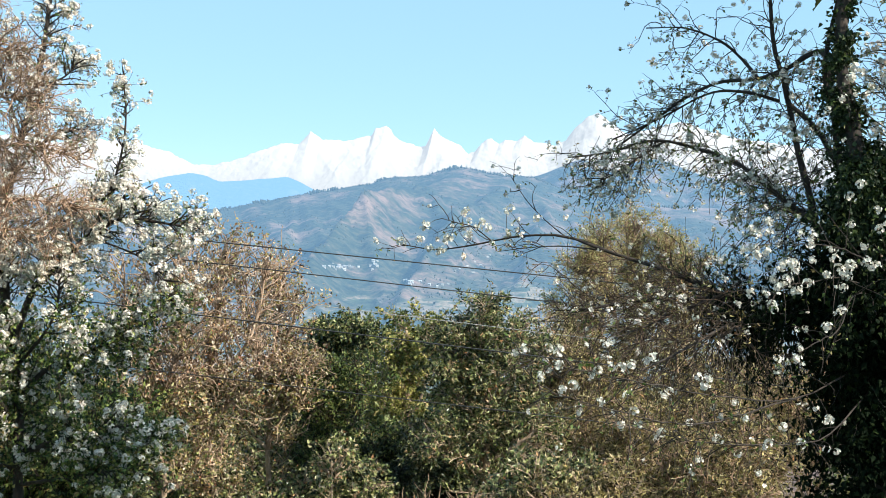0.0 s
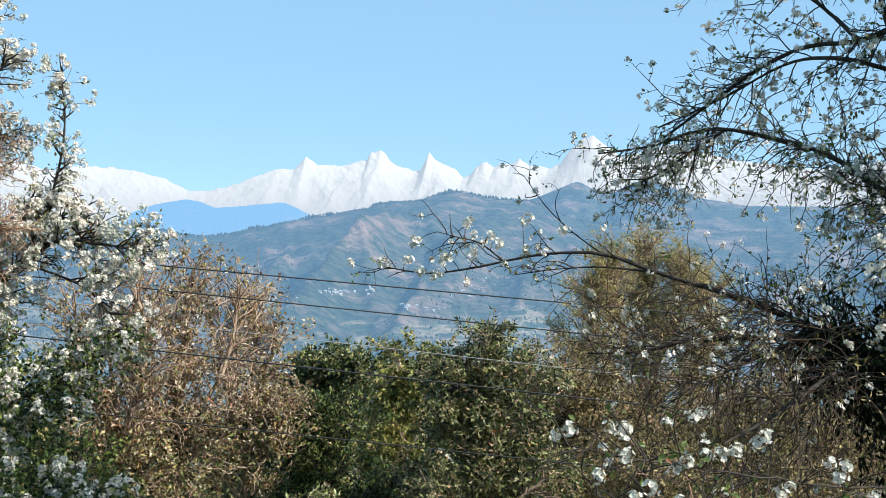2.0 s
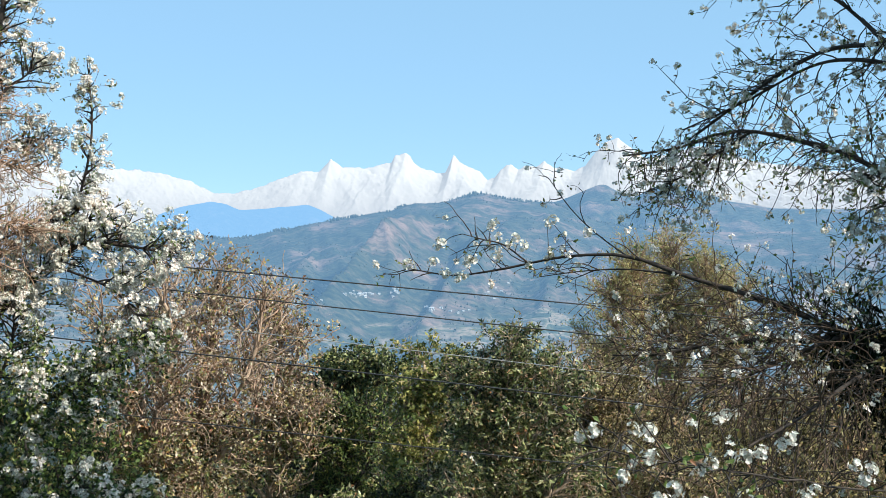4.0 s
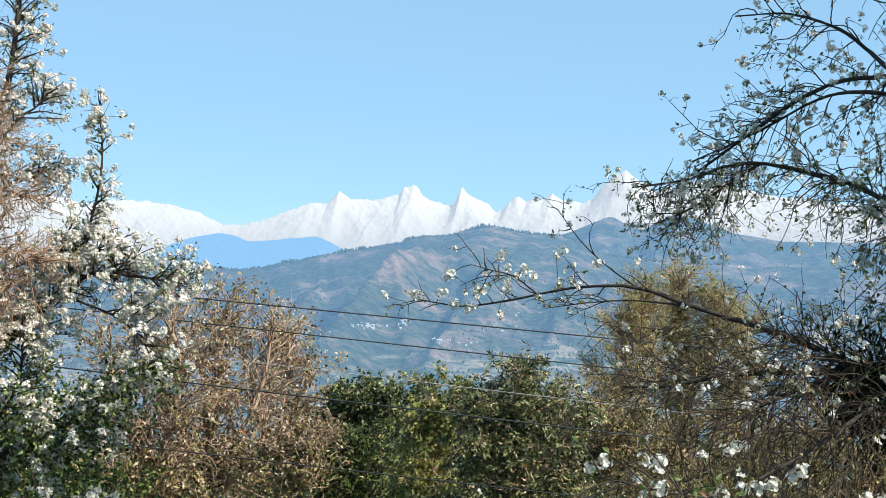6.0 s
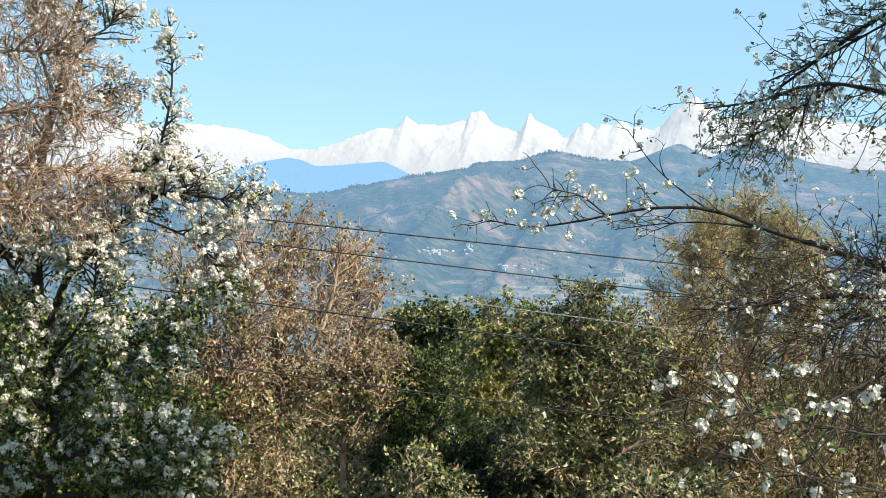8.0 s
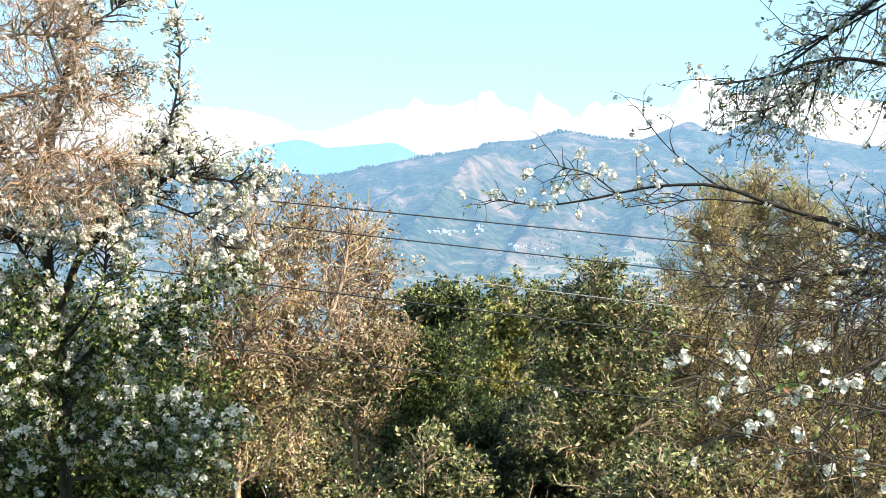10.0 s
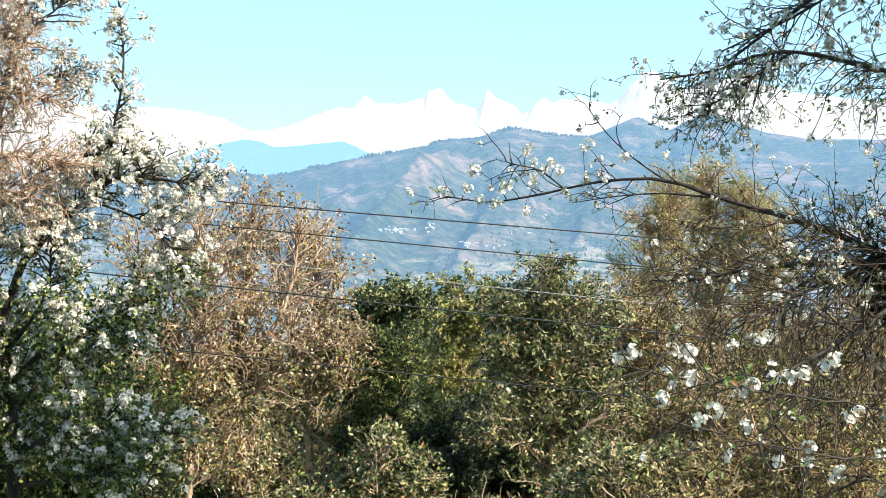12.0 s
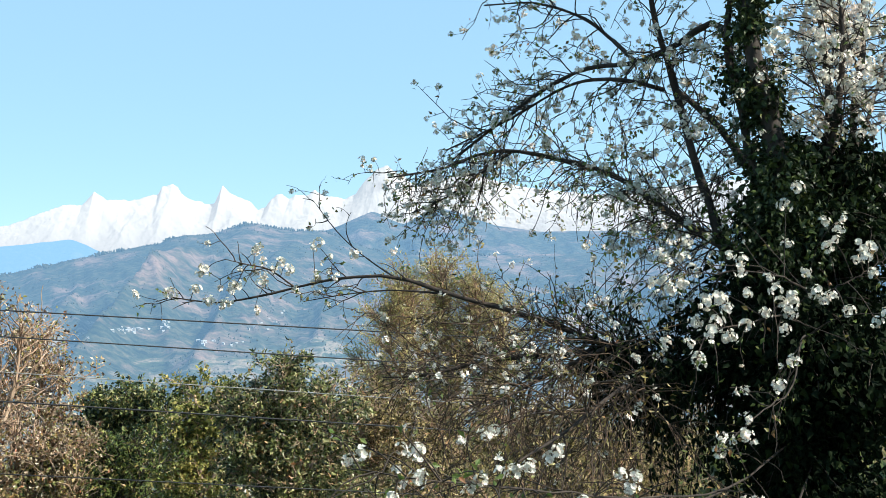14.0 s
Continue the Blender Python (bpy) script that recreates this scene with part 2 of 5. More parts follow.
def mesh_of(name, verts, quads, material, smooth=True):
    """A mesh from arrays of vertices and four-cornered faces."""
    me = bpy.data.meshes.new(name)
    verts, quads = np.asarray(verts, np.float32), np.asarray(quads, np.int32)
    me.vertices.add(len(verts))
    me.vertices.foreach_set("co", verts.ravel())
    me.loops.add(quads.size)
    me.loops.foreach_set("vertex_index", quads.ravel())
    me.polygons.add(len(quads))
    me.polygons.foreach_set("loop_start", np.arange(0, quads.size, 4, dtype=np.int32))
    me.polygons.foreach_set("use_smooth", np.full(len(quads), smooth))
    me.update(calc_edges=True)
    me.materials.append(material)
    return me


def piece(name, verts, quads, material, parent=None, label="", kind="", smooth=True):
    ob = new(name, mesh_of(name, verts, quads, material, smooth))
    if parent is not None:
        ob.parent = parent
        ob.matrix_parent_inverse = parent.matrix_basis.inverted()
    return tagged(ob, label, kind=kind)


def part(name, bm, material, parent, label=""):
    me = bpy.data.meshes.new(name)
    bm.to_mesh(me)
    bm.free()
    me.materials.append(material)
    ob = new(name, me)
    ob.parent = parent
    return tagged(ob, label)


def thing(name, place, label, category, group="", kind=""):
    ob = new(name)
    ob.location = place
    ob.matrix_basis = Matrix.Translation(place)
    return tagged(ob, label, category, group, kind)


def spline(points, k):
    """k points on a smooth curve through the given ones."""
    p = np.array(points, float)
    p = np.vstack([2 * p[0] - p[1], p, 2 * p[-1] - p[-2]])
    u = np.linspace(0, len(points) - 1 - 1e-6, k)
    i = u.astype(int)
    f = (u - i)[:, None]
    a, b, c, d = p[i], p[i + 1], p[i + 2], p[i + 3]
    return 0.5 * (2 * b + (c - a) * f + (2 * a - 5 * b + 4 * c - d) * f ** 2 + (3 * b - a - 3 * c + d) * f ** 3)


def tubes(paths, radii, sides=5):
    """Round bars along many paths at once: (n, k, 3) places and (n, k) radii."""
    n, k, _ = paths.shape
    t = np.gradient(paths, axis=1)
    t = unit(t)
    ref = np.where(np.abs(t[..., 2:3]) > 0.9, np.array([1.0, 0, 0]), np.array([0, 0, 1.0]))
    ref = np.repeat(ref[:, :1], k, axis=1)
    x = unit(np.cross(t, ref))
    y = np.cross(t, x)
    a = np.linspace(0, 2 * np.pi, sides, endpoint=False)
    ring = x[:, :, None] * np.cos(a)[None, None, :, None] + y[:, :, None] * np.sin(a)[None, None, :, None]
    v = (paths[:, :, None] + ring * radii[:, :, None, None]).reshape(-1, 3)
    base = (np.arange(n)[:, None, None] * k + np.arange(k - 1)[None, :, None]) * sides
    j = np.arange(sides)[None, None, :]
    jn = (j + 1) % sides
    q = np.stack([base + j, base + jn, base + sides + jn, base + sides + j], -1).reshape(-1, 4)
    return v, q


def sprout(rng, paths, count, length, spread=0.8, along=0.6, up=0.2, droop=0.0, wiggle=0.12, k=5, lo=0.15, hi=1.0, lean=(0, 0, 0)):
    """Shoots that leave the given branches."""
    n, kk, _ = paths.shape
    w = np.linalg.norm(np.diff(paths, axis=1), axis=2).sum(1)
    idx = rng.choice(n, count, p=w / w.sum())
    u = lo + (hi - lo) * rng.random(count)
    f = u * (kk - 1) * 0.999
    i = f.astype(int)
    f = (f - i)[:, None]
    a, b = paths[idx, i], paths[idx, i + 1]
    p, t = a + (b - a) * f, unit(b - a)
    r = rng.normal(size=(count, 3))
    r = unit(r - (r * t).sum(1, keepdims=True) * t)
    d = unit(t * along + r * spread + np.array([0, 0, up]) + np.array(lean))
    step = (length[0] + (length[1] - length[0]) * rng.random(count)) * (1.15 - 0.5 * u) / (k - 1)
    out = [p]
    for _ in range(k - 1):
        d = unit(d + rng.normal(size=(count, 3)) * wiggle + np.array([0, 0, -droop]))
        p = p + d * step[:, None]
        out.append(p)
    return np.stack(out, 1)


def taper(n, k, r0, r1):
    return np.repeat(np.linspace(r0, r1, k)[None], n, 0)


def scattered(rng, template, places, axes, scale):
    """Copies of a small template, its y along axes, turned at random about it."""
    tv, tq = template
    n = len(places)
    y = unit(axes)
    r = rng.normal(size=(n, 3))
    z = unit(np.cross(y, r))
    x = np.cross(y, z)
    m = np.stack([x, y, z], -1) * np.asarray(scale).reshape(-1, 1, 1)
    v = np.einsum("nij,vj->nvi", m, tv) + places[:, None]
    q = tq[None] + (np.arange(n) * len(tv))[:, None, None]
    return v.reshape(-1, 3), q.reshape(-1, 4)


def leaf_shape(width=0.28, fold=0.10, curl=-0.12):
    v = np.array([(0, 0, 0), (-width, 0.42, fold), (0, 0.5, 0), (width, 0.42, fold), (0, 1, curl)], float)
    return v, np.array([(0, 2, 4, 1), (0, 3, 4, 2)])


def flower_shape(cup=0.25):
    """An open five-petalled blossom facing +y, one across."""
    v, q = [], []
    for i in range(5):
        a = 2 * math.pi * i / 5
        o = len(v)
        for rad, side, lift in ((0.03, 0, 0), (0.32, -0.62, cup * 0.6), (0.52, 0, cup), (0.32, 0.62, cup * 0.6)):
            v.append((rad * math.cos(a + side), lift, rad * math.sin(a + side)))
        q.append((o, o + 1, o + 2, o + 3))
    return np.array(v), np.array(q)


def cluster_shape(rng, flowers, spread, size, flower=None):
    """A loose head of blossoms round +y."""
    tv, tq = flower or flower_shape()
    d = unit(rng.normal(size=(flowers, 3)) + np.array([0, 0.7, 0]))
    return scattered(rng, (tv, tq), d * spread * (0.3 + 0.85 * rng.random((flowers, 1))) + np.array([0, spread * 0.4, 0]), d, size * (0.8 + 0.4 * rng.random(flowers)))


def along_paths(rng, paths, count, lo=0.2, hi=1.0, jitter=0.0):
    n, k, _ = paths.shape
    idx = rng.integers(0, n, count)
    f = (lo + (hi - lo) * rng.random(count)) * (k - 1) * 0.999
    i = f.astype(int)
    f = (f - i)[:, None]
    a, b = paths[idx, i], paths[idx, i + 1]
    return a + (b - a) * f + rng.normal(size=(count, 3)) * jitter, unit(b - a)


def ivy_shape():
    """A broad lobed leaf."""
    v = np.array([(0, 0, 0), (-0.36, 0.10, 0.05), (-0.24, 0.50, 0.09), (0, 1, -0.2), (0.24, 0.50, 0.09), (0.36, 0.10, 0.05), (0, 0.42, 0)], float)
    return v, np.array([(0, 6, 2, 1), (6, 4, 3, 2), (0, 5, 4, 6)])


def round_flower(cup=0.22):
    """The same blossom with round, notched petals, for heads seen close."""
    v, q = [], []
    for i in range(5):
        a = 2 * math.pi * i / 5
        o = len(v)
        for rad, side, lift in ((0.03, 0, 0), (0.26, -0.62, cup * 0.5), (0.48, -0.42, cup), (0.46, 0, cup * 0.9), (0.48, 0.42, cup), (0.26, 0.62, cup * 0.5)):
            v.append((rad * math.cos(a + side), lift, rad * math.sin(a + side)))
        q += [(o, o + 1, o + 2, o + 3), (o, o + 3, o + 4, o + 5)]
    return np.array(v), np.array(q)


LEAF, NARROW_LEAF, ROUND_LEAF = leaf_shape(), leaf_shape(0.17, 0.06, -0.3), ivy_shape()


def ground_height(x, y):
    x, y = np.asarray(x, float), np.asarray(y, float)
    s = np.clip((y - 1.0) / 1.5, 0, 1)
    z = -3.6 * s * s * (3 - 2 * s)
    z = z - np.clip(y - 2.5, 0, 40) * 0.15 - np.clip(y - 42, 0, 680) * 0.13
    return z + 0.10 * fbm(x * 0.35, y * 0.35, 3, 5) * np.clip((y - 1) / 3, 0.1, 1)


def grounded(points):
    x, y, _ = points[0]
    return [(x, y, float(ground_height(x, y)) - 0.08)] + list(points)


# ---- land ----
def build_ground():
    g = np.concatenate([-np.geomspace(4200, 60, 14), np.linspace(-40, -8, 12), np.linspace(-7, 12, 70), np.linspace(13, 60, 40), np.geomspace(66, 4400, 26)])
    xs = np.concatenate([-np.geomspace(4200, 34, 18), np.linspace(-30, 30, 90), np.geomspace(34, 4200, 18)])
    X, Y = np.meshgrid(xs, g)
    Z = ground_height(X, Y)
    n, m = X.shape
    i, j = np.meshgrid(np.arange(n - 1), np.arange(m - 1), indexing="ij")
    a = i * m + j
    q = np.stack([a, a + 1, a + m + 1, a + m], -1).reshape(-1, 4)
    ob = piece("ground", np.stack([X, Y, Z], -1).reshape(-1, 3), q, ground_material(), kind="structure")
    return tagged(ob, "rough grassy hillside with dry patches falling into a valley", "ground")


build_ground()


def polar_land(name, az, radii, height, material, label):
    A, Rr = np.meshgrid(np.radians(az), radii)
    Z = height(np.degrees(A), Rr)
    n, m = A.shape
    i, j = np.meshgrid(np.arange(n - 1), np.arange(m - 1), indexing="ij")
    a = i * m + j
    q = np.stack([a, a + 1, a + m + 1, a + m], -1).reshape(-1, 4)
    ob = piece(name, np.stack([Rr * np.sin(A), Rr * np.cos(A), Z], -1).reshape(-1, 3), q, material, kind="structure")
    return tagged(ob, label, "mountain")


def crest_height(crest, az, r):
    a, e = zip(*crest)
    k = 1601
    fine = np.linspace(a[0], a[-1], k)
    el = np.interp(fine, a, e)
    w = np.hanning(9)
    el = np.convolve(np.pad(el, 4, mode="edge"), w / w.sum(), "valid")
    return 1.6 + r * np.tan(np.radians(np.interp(az, fine, el)))


# the wooded main hill across the valley
HILL_R0, HILL_RC = 800.0, 2700.0
HILL_CREST = [(-40, 1.0), (-26, 1.35)] + [(-13.5, 1.04), (-11.14, 1.38), (-10.46, 1.43), (-9.86, 1.26), (-9.0, 1.04), (-7.77, 0.89), (-7.28, 0.89), (-6.28, 1.06), (-5.29, 1.26), (-4.29, 1.49), (-2.78, 1.75), (-0.76, 2.05), (-0.25, 2.22), (0.51, 2.38), (1.52, 2.40), (2.03, 2.50), (2.53, 2.70), (3.04, 2.80), (3.55, 2.82), (4.05, 2.70), (4.68, 2.56), (5.57, 2.45), (6.6, 2.42), (7.4, 2.1), (8.4, 1.6), (9.8, 1.3), (12.84, 1.04)] + [(22, 0.9), (34, 1.1), (50, 1.0)]


# spurs that run down from the crest: where they leave it, how they lean, how wide and high they stand
SPURS = [(3.4, 9.0, 1.0, 145), (6.2, 6.5, 0.7, 52), (-2.8, 5.0, 0.7, 60), (8.2, 3.0, 0.9, 40), (-7.0, 3.0, 1.0, 26), (13.5, 5.0, 1.0, 40), (19.0, 3.0, 1.0, 40)]


def hill_height(az, r):
    s = np.clip((r - HILL_R0) / (HILL_RC - HILL_R0), 0, 1)
    top = crest_height(HILL_CREST, az, HILL_RC) + 2.5 * fbm(az * 1.6, r * 0, 3, 21)
    x = az + (s - 0.5) * 3.0 + 0.5 * fbm(az * 0.6, s * 3, 3, 9)
    spurs = fbm(x * 0.30, s * 0.8, 5, 3, True)
    env = 4 * s * (1 - s) * (0.35 + 0.65 * s)
    for a0, slope, width, high in SPURS:
        d = az - (a0 - slope * (1 - s) + 0.25 * fbm(s * 6, s * 0, 3, 45))
        z_spur = high * (1 - s ** 3) * np.exp(-np.abs(d / np.where(d < 0, width * 0.75, width * 2.6)) ** 1.3)
        spurs = spurs + z_spur / 58
    z = -82 + (top + 82) * s ** 2.1 + env * (58 * spurs + 9 * fbm(az * 2.2, s * 14, 4, 31)) - 22 * env
    back = np.clip((r - HILL_RC) / 500, 0, 1)
    z = z - 30 * np.clip(1 - s * 14, 0, 1)
    return z - 150 * back


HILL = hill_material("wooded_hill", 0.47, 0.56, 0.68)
# painted haze thickens from the valley to the crest
deepen_haze(HILL.node_tree.nodes, HILL.node_tree.links, 900, 2600, 0.42, 0.54)
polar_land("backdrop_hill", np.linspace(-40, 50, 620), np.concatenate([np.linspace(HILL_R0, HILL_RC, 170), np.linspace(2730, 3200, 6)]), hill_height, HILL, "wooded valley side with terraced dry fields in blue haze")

# ridges behind it, bluer by a larger share of painted haze
BLUE_R = 3300.0
BLUE_CREST = [(-40, 0.2), (2, 0.4)] + [(2.93, 1.06), (5.20, 2.05), (6.4, 2.38), (6.9, 2.48), (7.70, 2.80), (8.33, 3.06), (8.72, 3.20), (8.95, 3.19), (9.32, 2.99), (9.82, 2.72), (10.15, 2.60), (10.44, 2.70), (10.81, 2.92), (11.30, 3.12), (11.92, 3.22), (12.53, 3.10), (13.25, 2.78), (14.22, 2.41), (16.17, 2.04)] + [(20, 1.9), (26, 2.0), (33, 1.7), (50, 1.5)]


def blue_height(az, r):
    s = np.clip((r - 2400) / (BLUE_R - 2400), 0, 1)
    top = crest_height(BLUE_CREST, az, BLUE_R) + 3 * fbm(az * 1.7, r * 0, 3, 51) * 0.4
    z = -82 + (top + 82) * s ** 1.3 + 4 * s * (1 - s) * 40 * fbm(az * 0.5 + s * 0.8, s * 1.5, 5, 13, True)
    return z - 150 * np.clip((r - BLUE_R) / 400, 0, 1)


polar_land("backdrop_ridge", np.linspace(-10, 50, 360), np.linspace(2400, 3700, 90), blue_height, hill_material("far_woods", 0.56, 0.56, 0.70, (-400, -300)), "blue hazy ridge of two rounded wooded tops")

WEST_R = 3800.0
WEST_CREST = [(-40, 1.5), (-26, 1.7)] + [(-14.47, 1.03), (-12.31, 1.49), (-11.10, 1.84), (-9.88, 2.30), (-8.52, 2.53), (-7.90, 2.41), (-7.28, 2.14), (-6.03, 2.22), (-5.15, 2.32), (-4.27, 2.38), (-3.64, 2.12), (-2.88, 1.67), (-1.62, 1.07)] + [(4, 0.5), (14, 0.2)]


def west_height(az, r):
    s = np.clip((r - 3200) / (WEST_R - 3200), 0, 1)
    top = crest_height(WEST_CREST, az, WEST_R) + 1.2 * fbm(az * 2.0, r * 0, 3, 61)
    z = -82 + (top + 82) * s ** 1.2 + 4 * s * (1 - s) * 25 * fbm(az * 0.6, s * 1.5, 4, 17, True)
    return z - 150 * np.clip((r - WEST_R) / 300, 0, 1)


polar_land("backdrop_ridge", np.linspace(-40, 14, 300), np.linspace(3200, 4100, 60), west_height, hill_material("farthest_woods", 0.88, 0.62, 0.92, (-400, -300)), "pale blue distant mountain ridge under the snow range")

SNOW_R = 4500.0
SNOW_CREST = [(-40, 2.9), (-24, 3.4)] + [(-15.67, 4.07), (-14.13, 3.70), (-13.1, 3.95), (-11.56, 3.85), (-10.7, 3.73), (-9.5, 3.42), (-8.39, 2.88), (-7.53, 2.86), (-6.54, 3.09), (-5.5, 3.52), (-4.5, 3.85), (-3.78, 3.83), (-3.28, 4.36), (-2.73, 4.03), (-1.64, 3.99), (-0.55, 4.24), (-0.40, 4.50), (0.08, 4.64), (0.28, 4.51), (0.44, 4.21), (0.76, 3.98), (1.52, 3.75), (1.85, 3.80), (2.05, 4.20), (2.22, 4.58), (2.5, 4.22), (3.05, 3.97), (3.5, 3.69), (3.75, 3.41), (4.06, 3.51), (4.36, 3.92), (4.75, 4.08), (5.12, 3.86), (5.4, 4.05), (5.9, 3.98), (6.28, 4.24), (6.65, 3.95), (7.58, 3.79), (8.09, 3.98), (8.5, 4.55), (9.14, 5.09), (9.55, 5.22), (9.94, 4.90), (10.80, 4.25), (13.11, 4.78), (15.25, 4.08)] + [(19, 3.5), (25, 3.9), (33, 3.2), (50, 2.8)]
# ridges that fall from the peaks: where they start, how far they lean on the way down, how high they stand
SNOW_RIBS = [(-12.9, 3.2, 40), (-11.2, 2.8, 30), (-9.6, 1.6, 24), (-4.5, -1.8, 34), (-3.3, 2.4, 46), (-3.3, -0.9, 34), (-1.9, 2.0, 26), (-0.5, 2.6, 38), (0.1, -1.6, 34), (0.9, 1.8, 26), (2.2, 2.6, 44), (2.2, -1.2, 36), (4.5, 1.4, 34), (5.5, -0.9, 24), (6.3, 1.7, 34), (7.6, 1.2, 22), (9.3, 2.4, 46), (9.3, -1.8, 40), (11.2, 1.6, 26), (13.1, 2.0, 40), (13.1, -1.5, 36)]


def snow_height(az, r):
    s = np.clip((r - 4150) / (SNOW_R - 4150), 0, 1)
    a, e = zip(*SNOW_CREST)
    fine = np.linspace(-40, 50, 3601)
    el = np.interp(fine, a, e)
    broad = el.copy()
    for width in (61, 121):
        broad = np.convolve(np.pad(broad, width // 2, mode="edge"), np.hanning(width) / np.hanning(width).sum(), "valid")
    # the sharp summits show in the top of the slope alone, and fan out below it
    sharp = np.interp(az + (1 - s) * 1.4, fine, el - broad) * np.exp(-(1 - s) / 0.22)
    rugged = (0.03 * fbm(az * 2.4 + s * 6, s * 12, 4, 71) + 0.055 * fbm(az * 5.0 + s * 9, s * 26, 5, 73)) * np.clip(s * 1.5, 0, 1)
    top = 1.6 + SNOW_R * np.tan(np.radians(np.interp(az, fine, broad) + sharp + rugged))
    wander = 0.35 * fbm(az * 0.7, s * 4.0, 3, 27)
    ribs = np.zeros_like(s)
    for a0, lean, high in SNOW_RIBS:
        d = np.abs(az + wander * (1 - s) - (a0 + lean * (1 - s) ** 0.9))
        ribs = np.maximum(ribs, high * np.exp(-d / (0.25 + 0.5 * (1 - s))))
    across, down = az * 78 + (1 - s) * 260 + 30 * fbm(az * 1.1, s * 3, 3, 37), s * 350
    folds = 17 * fbm(across / 150, down / 120, 5, 23, True) + 6 * fbm(across / 60 + down / 90, down / 45, 4, 29, True)
    z = -40 + (top + 40) * s ** 0.9 + 3.4 * s * (1 - s) * (0.3 * ribs + 1.3 * folds - 16)
    return z - 200 * np.clip((r - SNOW_R) / 150, 0, 1)


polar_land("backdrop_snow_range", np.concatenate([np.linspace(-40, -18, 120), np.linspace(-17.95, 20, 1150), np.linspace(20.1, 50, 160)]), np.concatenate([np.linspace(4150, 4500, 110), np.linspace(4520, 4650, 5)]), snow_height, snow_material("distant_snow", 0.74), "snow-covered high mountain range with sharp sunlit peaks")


def on_hill(az, el):
    """Where a line of sight over the valley first meets the hillside."""
    r = np.linspace(1000, HILL_RC, 900)
    z = hill_height(np.full_like(r, az), r)
    k = int(np.argmax(z >= 1.6 + r * math.tan(radians(el))))
    a = radians(az)
    return r[k] * math.sin(a), r[k] * math.cos(a), z[k]


def far_woods():
    """Single trees on the crest and over the slope, too far and many to count."""
    rng = np.random.default_rng(77)
    az = np.concatenate([rng.uniform(-22, 14, 1100), rng.uniform(-26, 36, 12000)])
    r = np.concatenate([HILL_RC - np.abs(rng.normal(size=1100)) * 12, HILL_RC - 1800 * rng.random(12000) ** 1.1])
    keep = np.concatenate([np.full(1100, True), fbm(az[1100:] * 0.9, r[1100:] * 0.006, 4, 91) > 0.04])
    az, r = az[keep], r[keep]
    z = hill_height(az, r)
    a = np.radians(az)
    base = np.stack([r * np.sin(a), r * np.cos(a), z], -1)
    n = len(base)
    h = rng.uniform(1.0, 2.6, n)
    h[:1100] = rng.uniform(2.0, 5.5, 1100)
    h[:1100] *= 0.9 + 0.9 * np.clip(fbm(az[:1100] * 1.3, r[:1100] * 0, 3, 33), -0.4, 1)
    levels = np.array([-0.1, 0.25, 0.65, 1.0])
    p = base[:, None] + levels[None, :, None] * h[:, None, None] * np.array([0, 0, 1.0]) + rng.normal(size=(n, 4, 3)) * 0.6
    rad = h[:, None] * np.array([0.12, 0.40, 0.34, 0.05])[None] * rng.uniform(0.7, 1.3, (n, 4))
    v, q = tubes(p, rad, 4)
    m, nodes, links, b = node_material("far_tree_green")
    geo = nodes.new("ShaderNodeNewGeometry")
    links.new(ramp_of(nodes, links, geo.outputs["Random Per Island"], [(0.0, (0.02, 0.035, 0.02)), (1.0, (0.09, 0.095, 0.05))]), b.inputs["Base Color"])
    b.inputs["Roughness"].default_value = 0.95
    # haze glow painted into the trees, thicker with distance
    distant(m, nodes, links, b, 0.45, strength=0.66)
    deepen_haze(nodes, links, 900, 2600, 0.40, 0.52)
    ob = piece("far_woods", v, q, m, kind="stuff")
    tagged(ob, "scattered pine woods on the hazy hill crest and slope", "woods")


far_woods()


def box(bm, x0, x1, y0, y1, z0, z1):
    vs = [bm.verts.new(c) for c in ((x0, y0, z0), (x1, y0, z0), (x1, y1, z0), (x0, y1, z0), (x0, y0, z1), (x1, y0, z1), (x1, y1, z1), (x0, y1, z1))]
    for f in ((3, 2, 1, 0), (4, 5, 6, 7), (0, 1, 5, 4), (1, 2, 6, 5), (2, 3, 7, 6), (3, 0, 4, 7)):
        bm.faces.new([vs[i] for i in f])


def far_paint(name, colour, air=0.42):
    m, nodes, links, b = node_material(name)
    links.new(ramp_of(nodes, links, noise_of(nodes, links, 0.4, 4), [(0.3, tuple(v * 0.85 for v in colour)), (0.7, colour)]), b.inputs["Base Color"])
    b.inputs["Roughness"].default_value = 0.9
    # haze painted over the house colours as a sky-blue glow
    return distant(m, nodes, links, b, air)


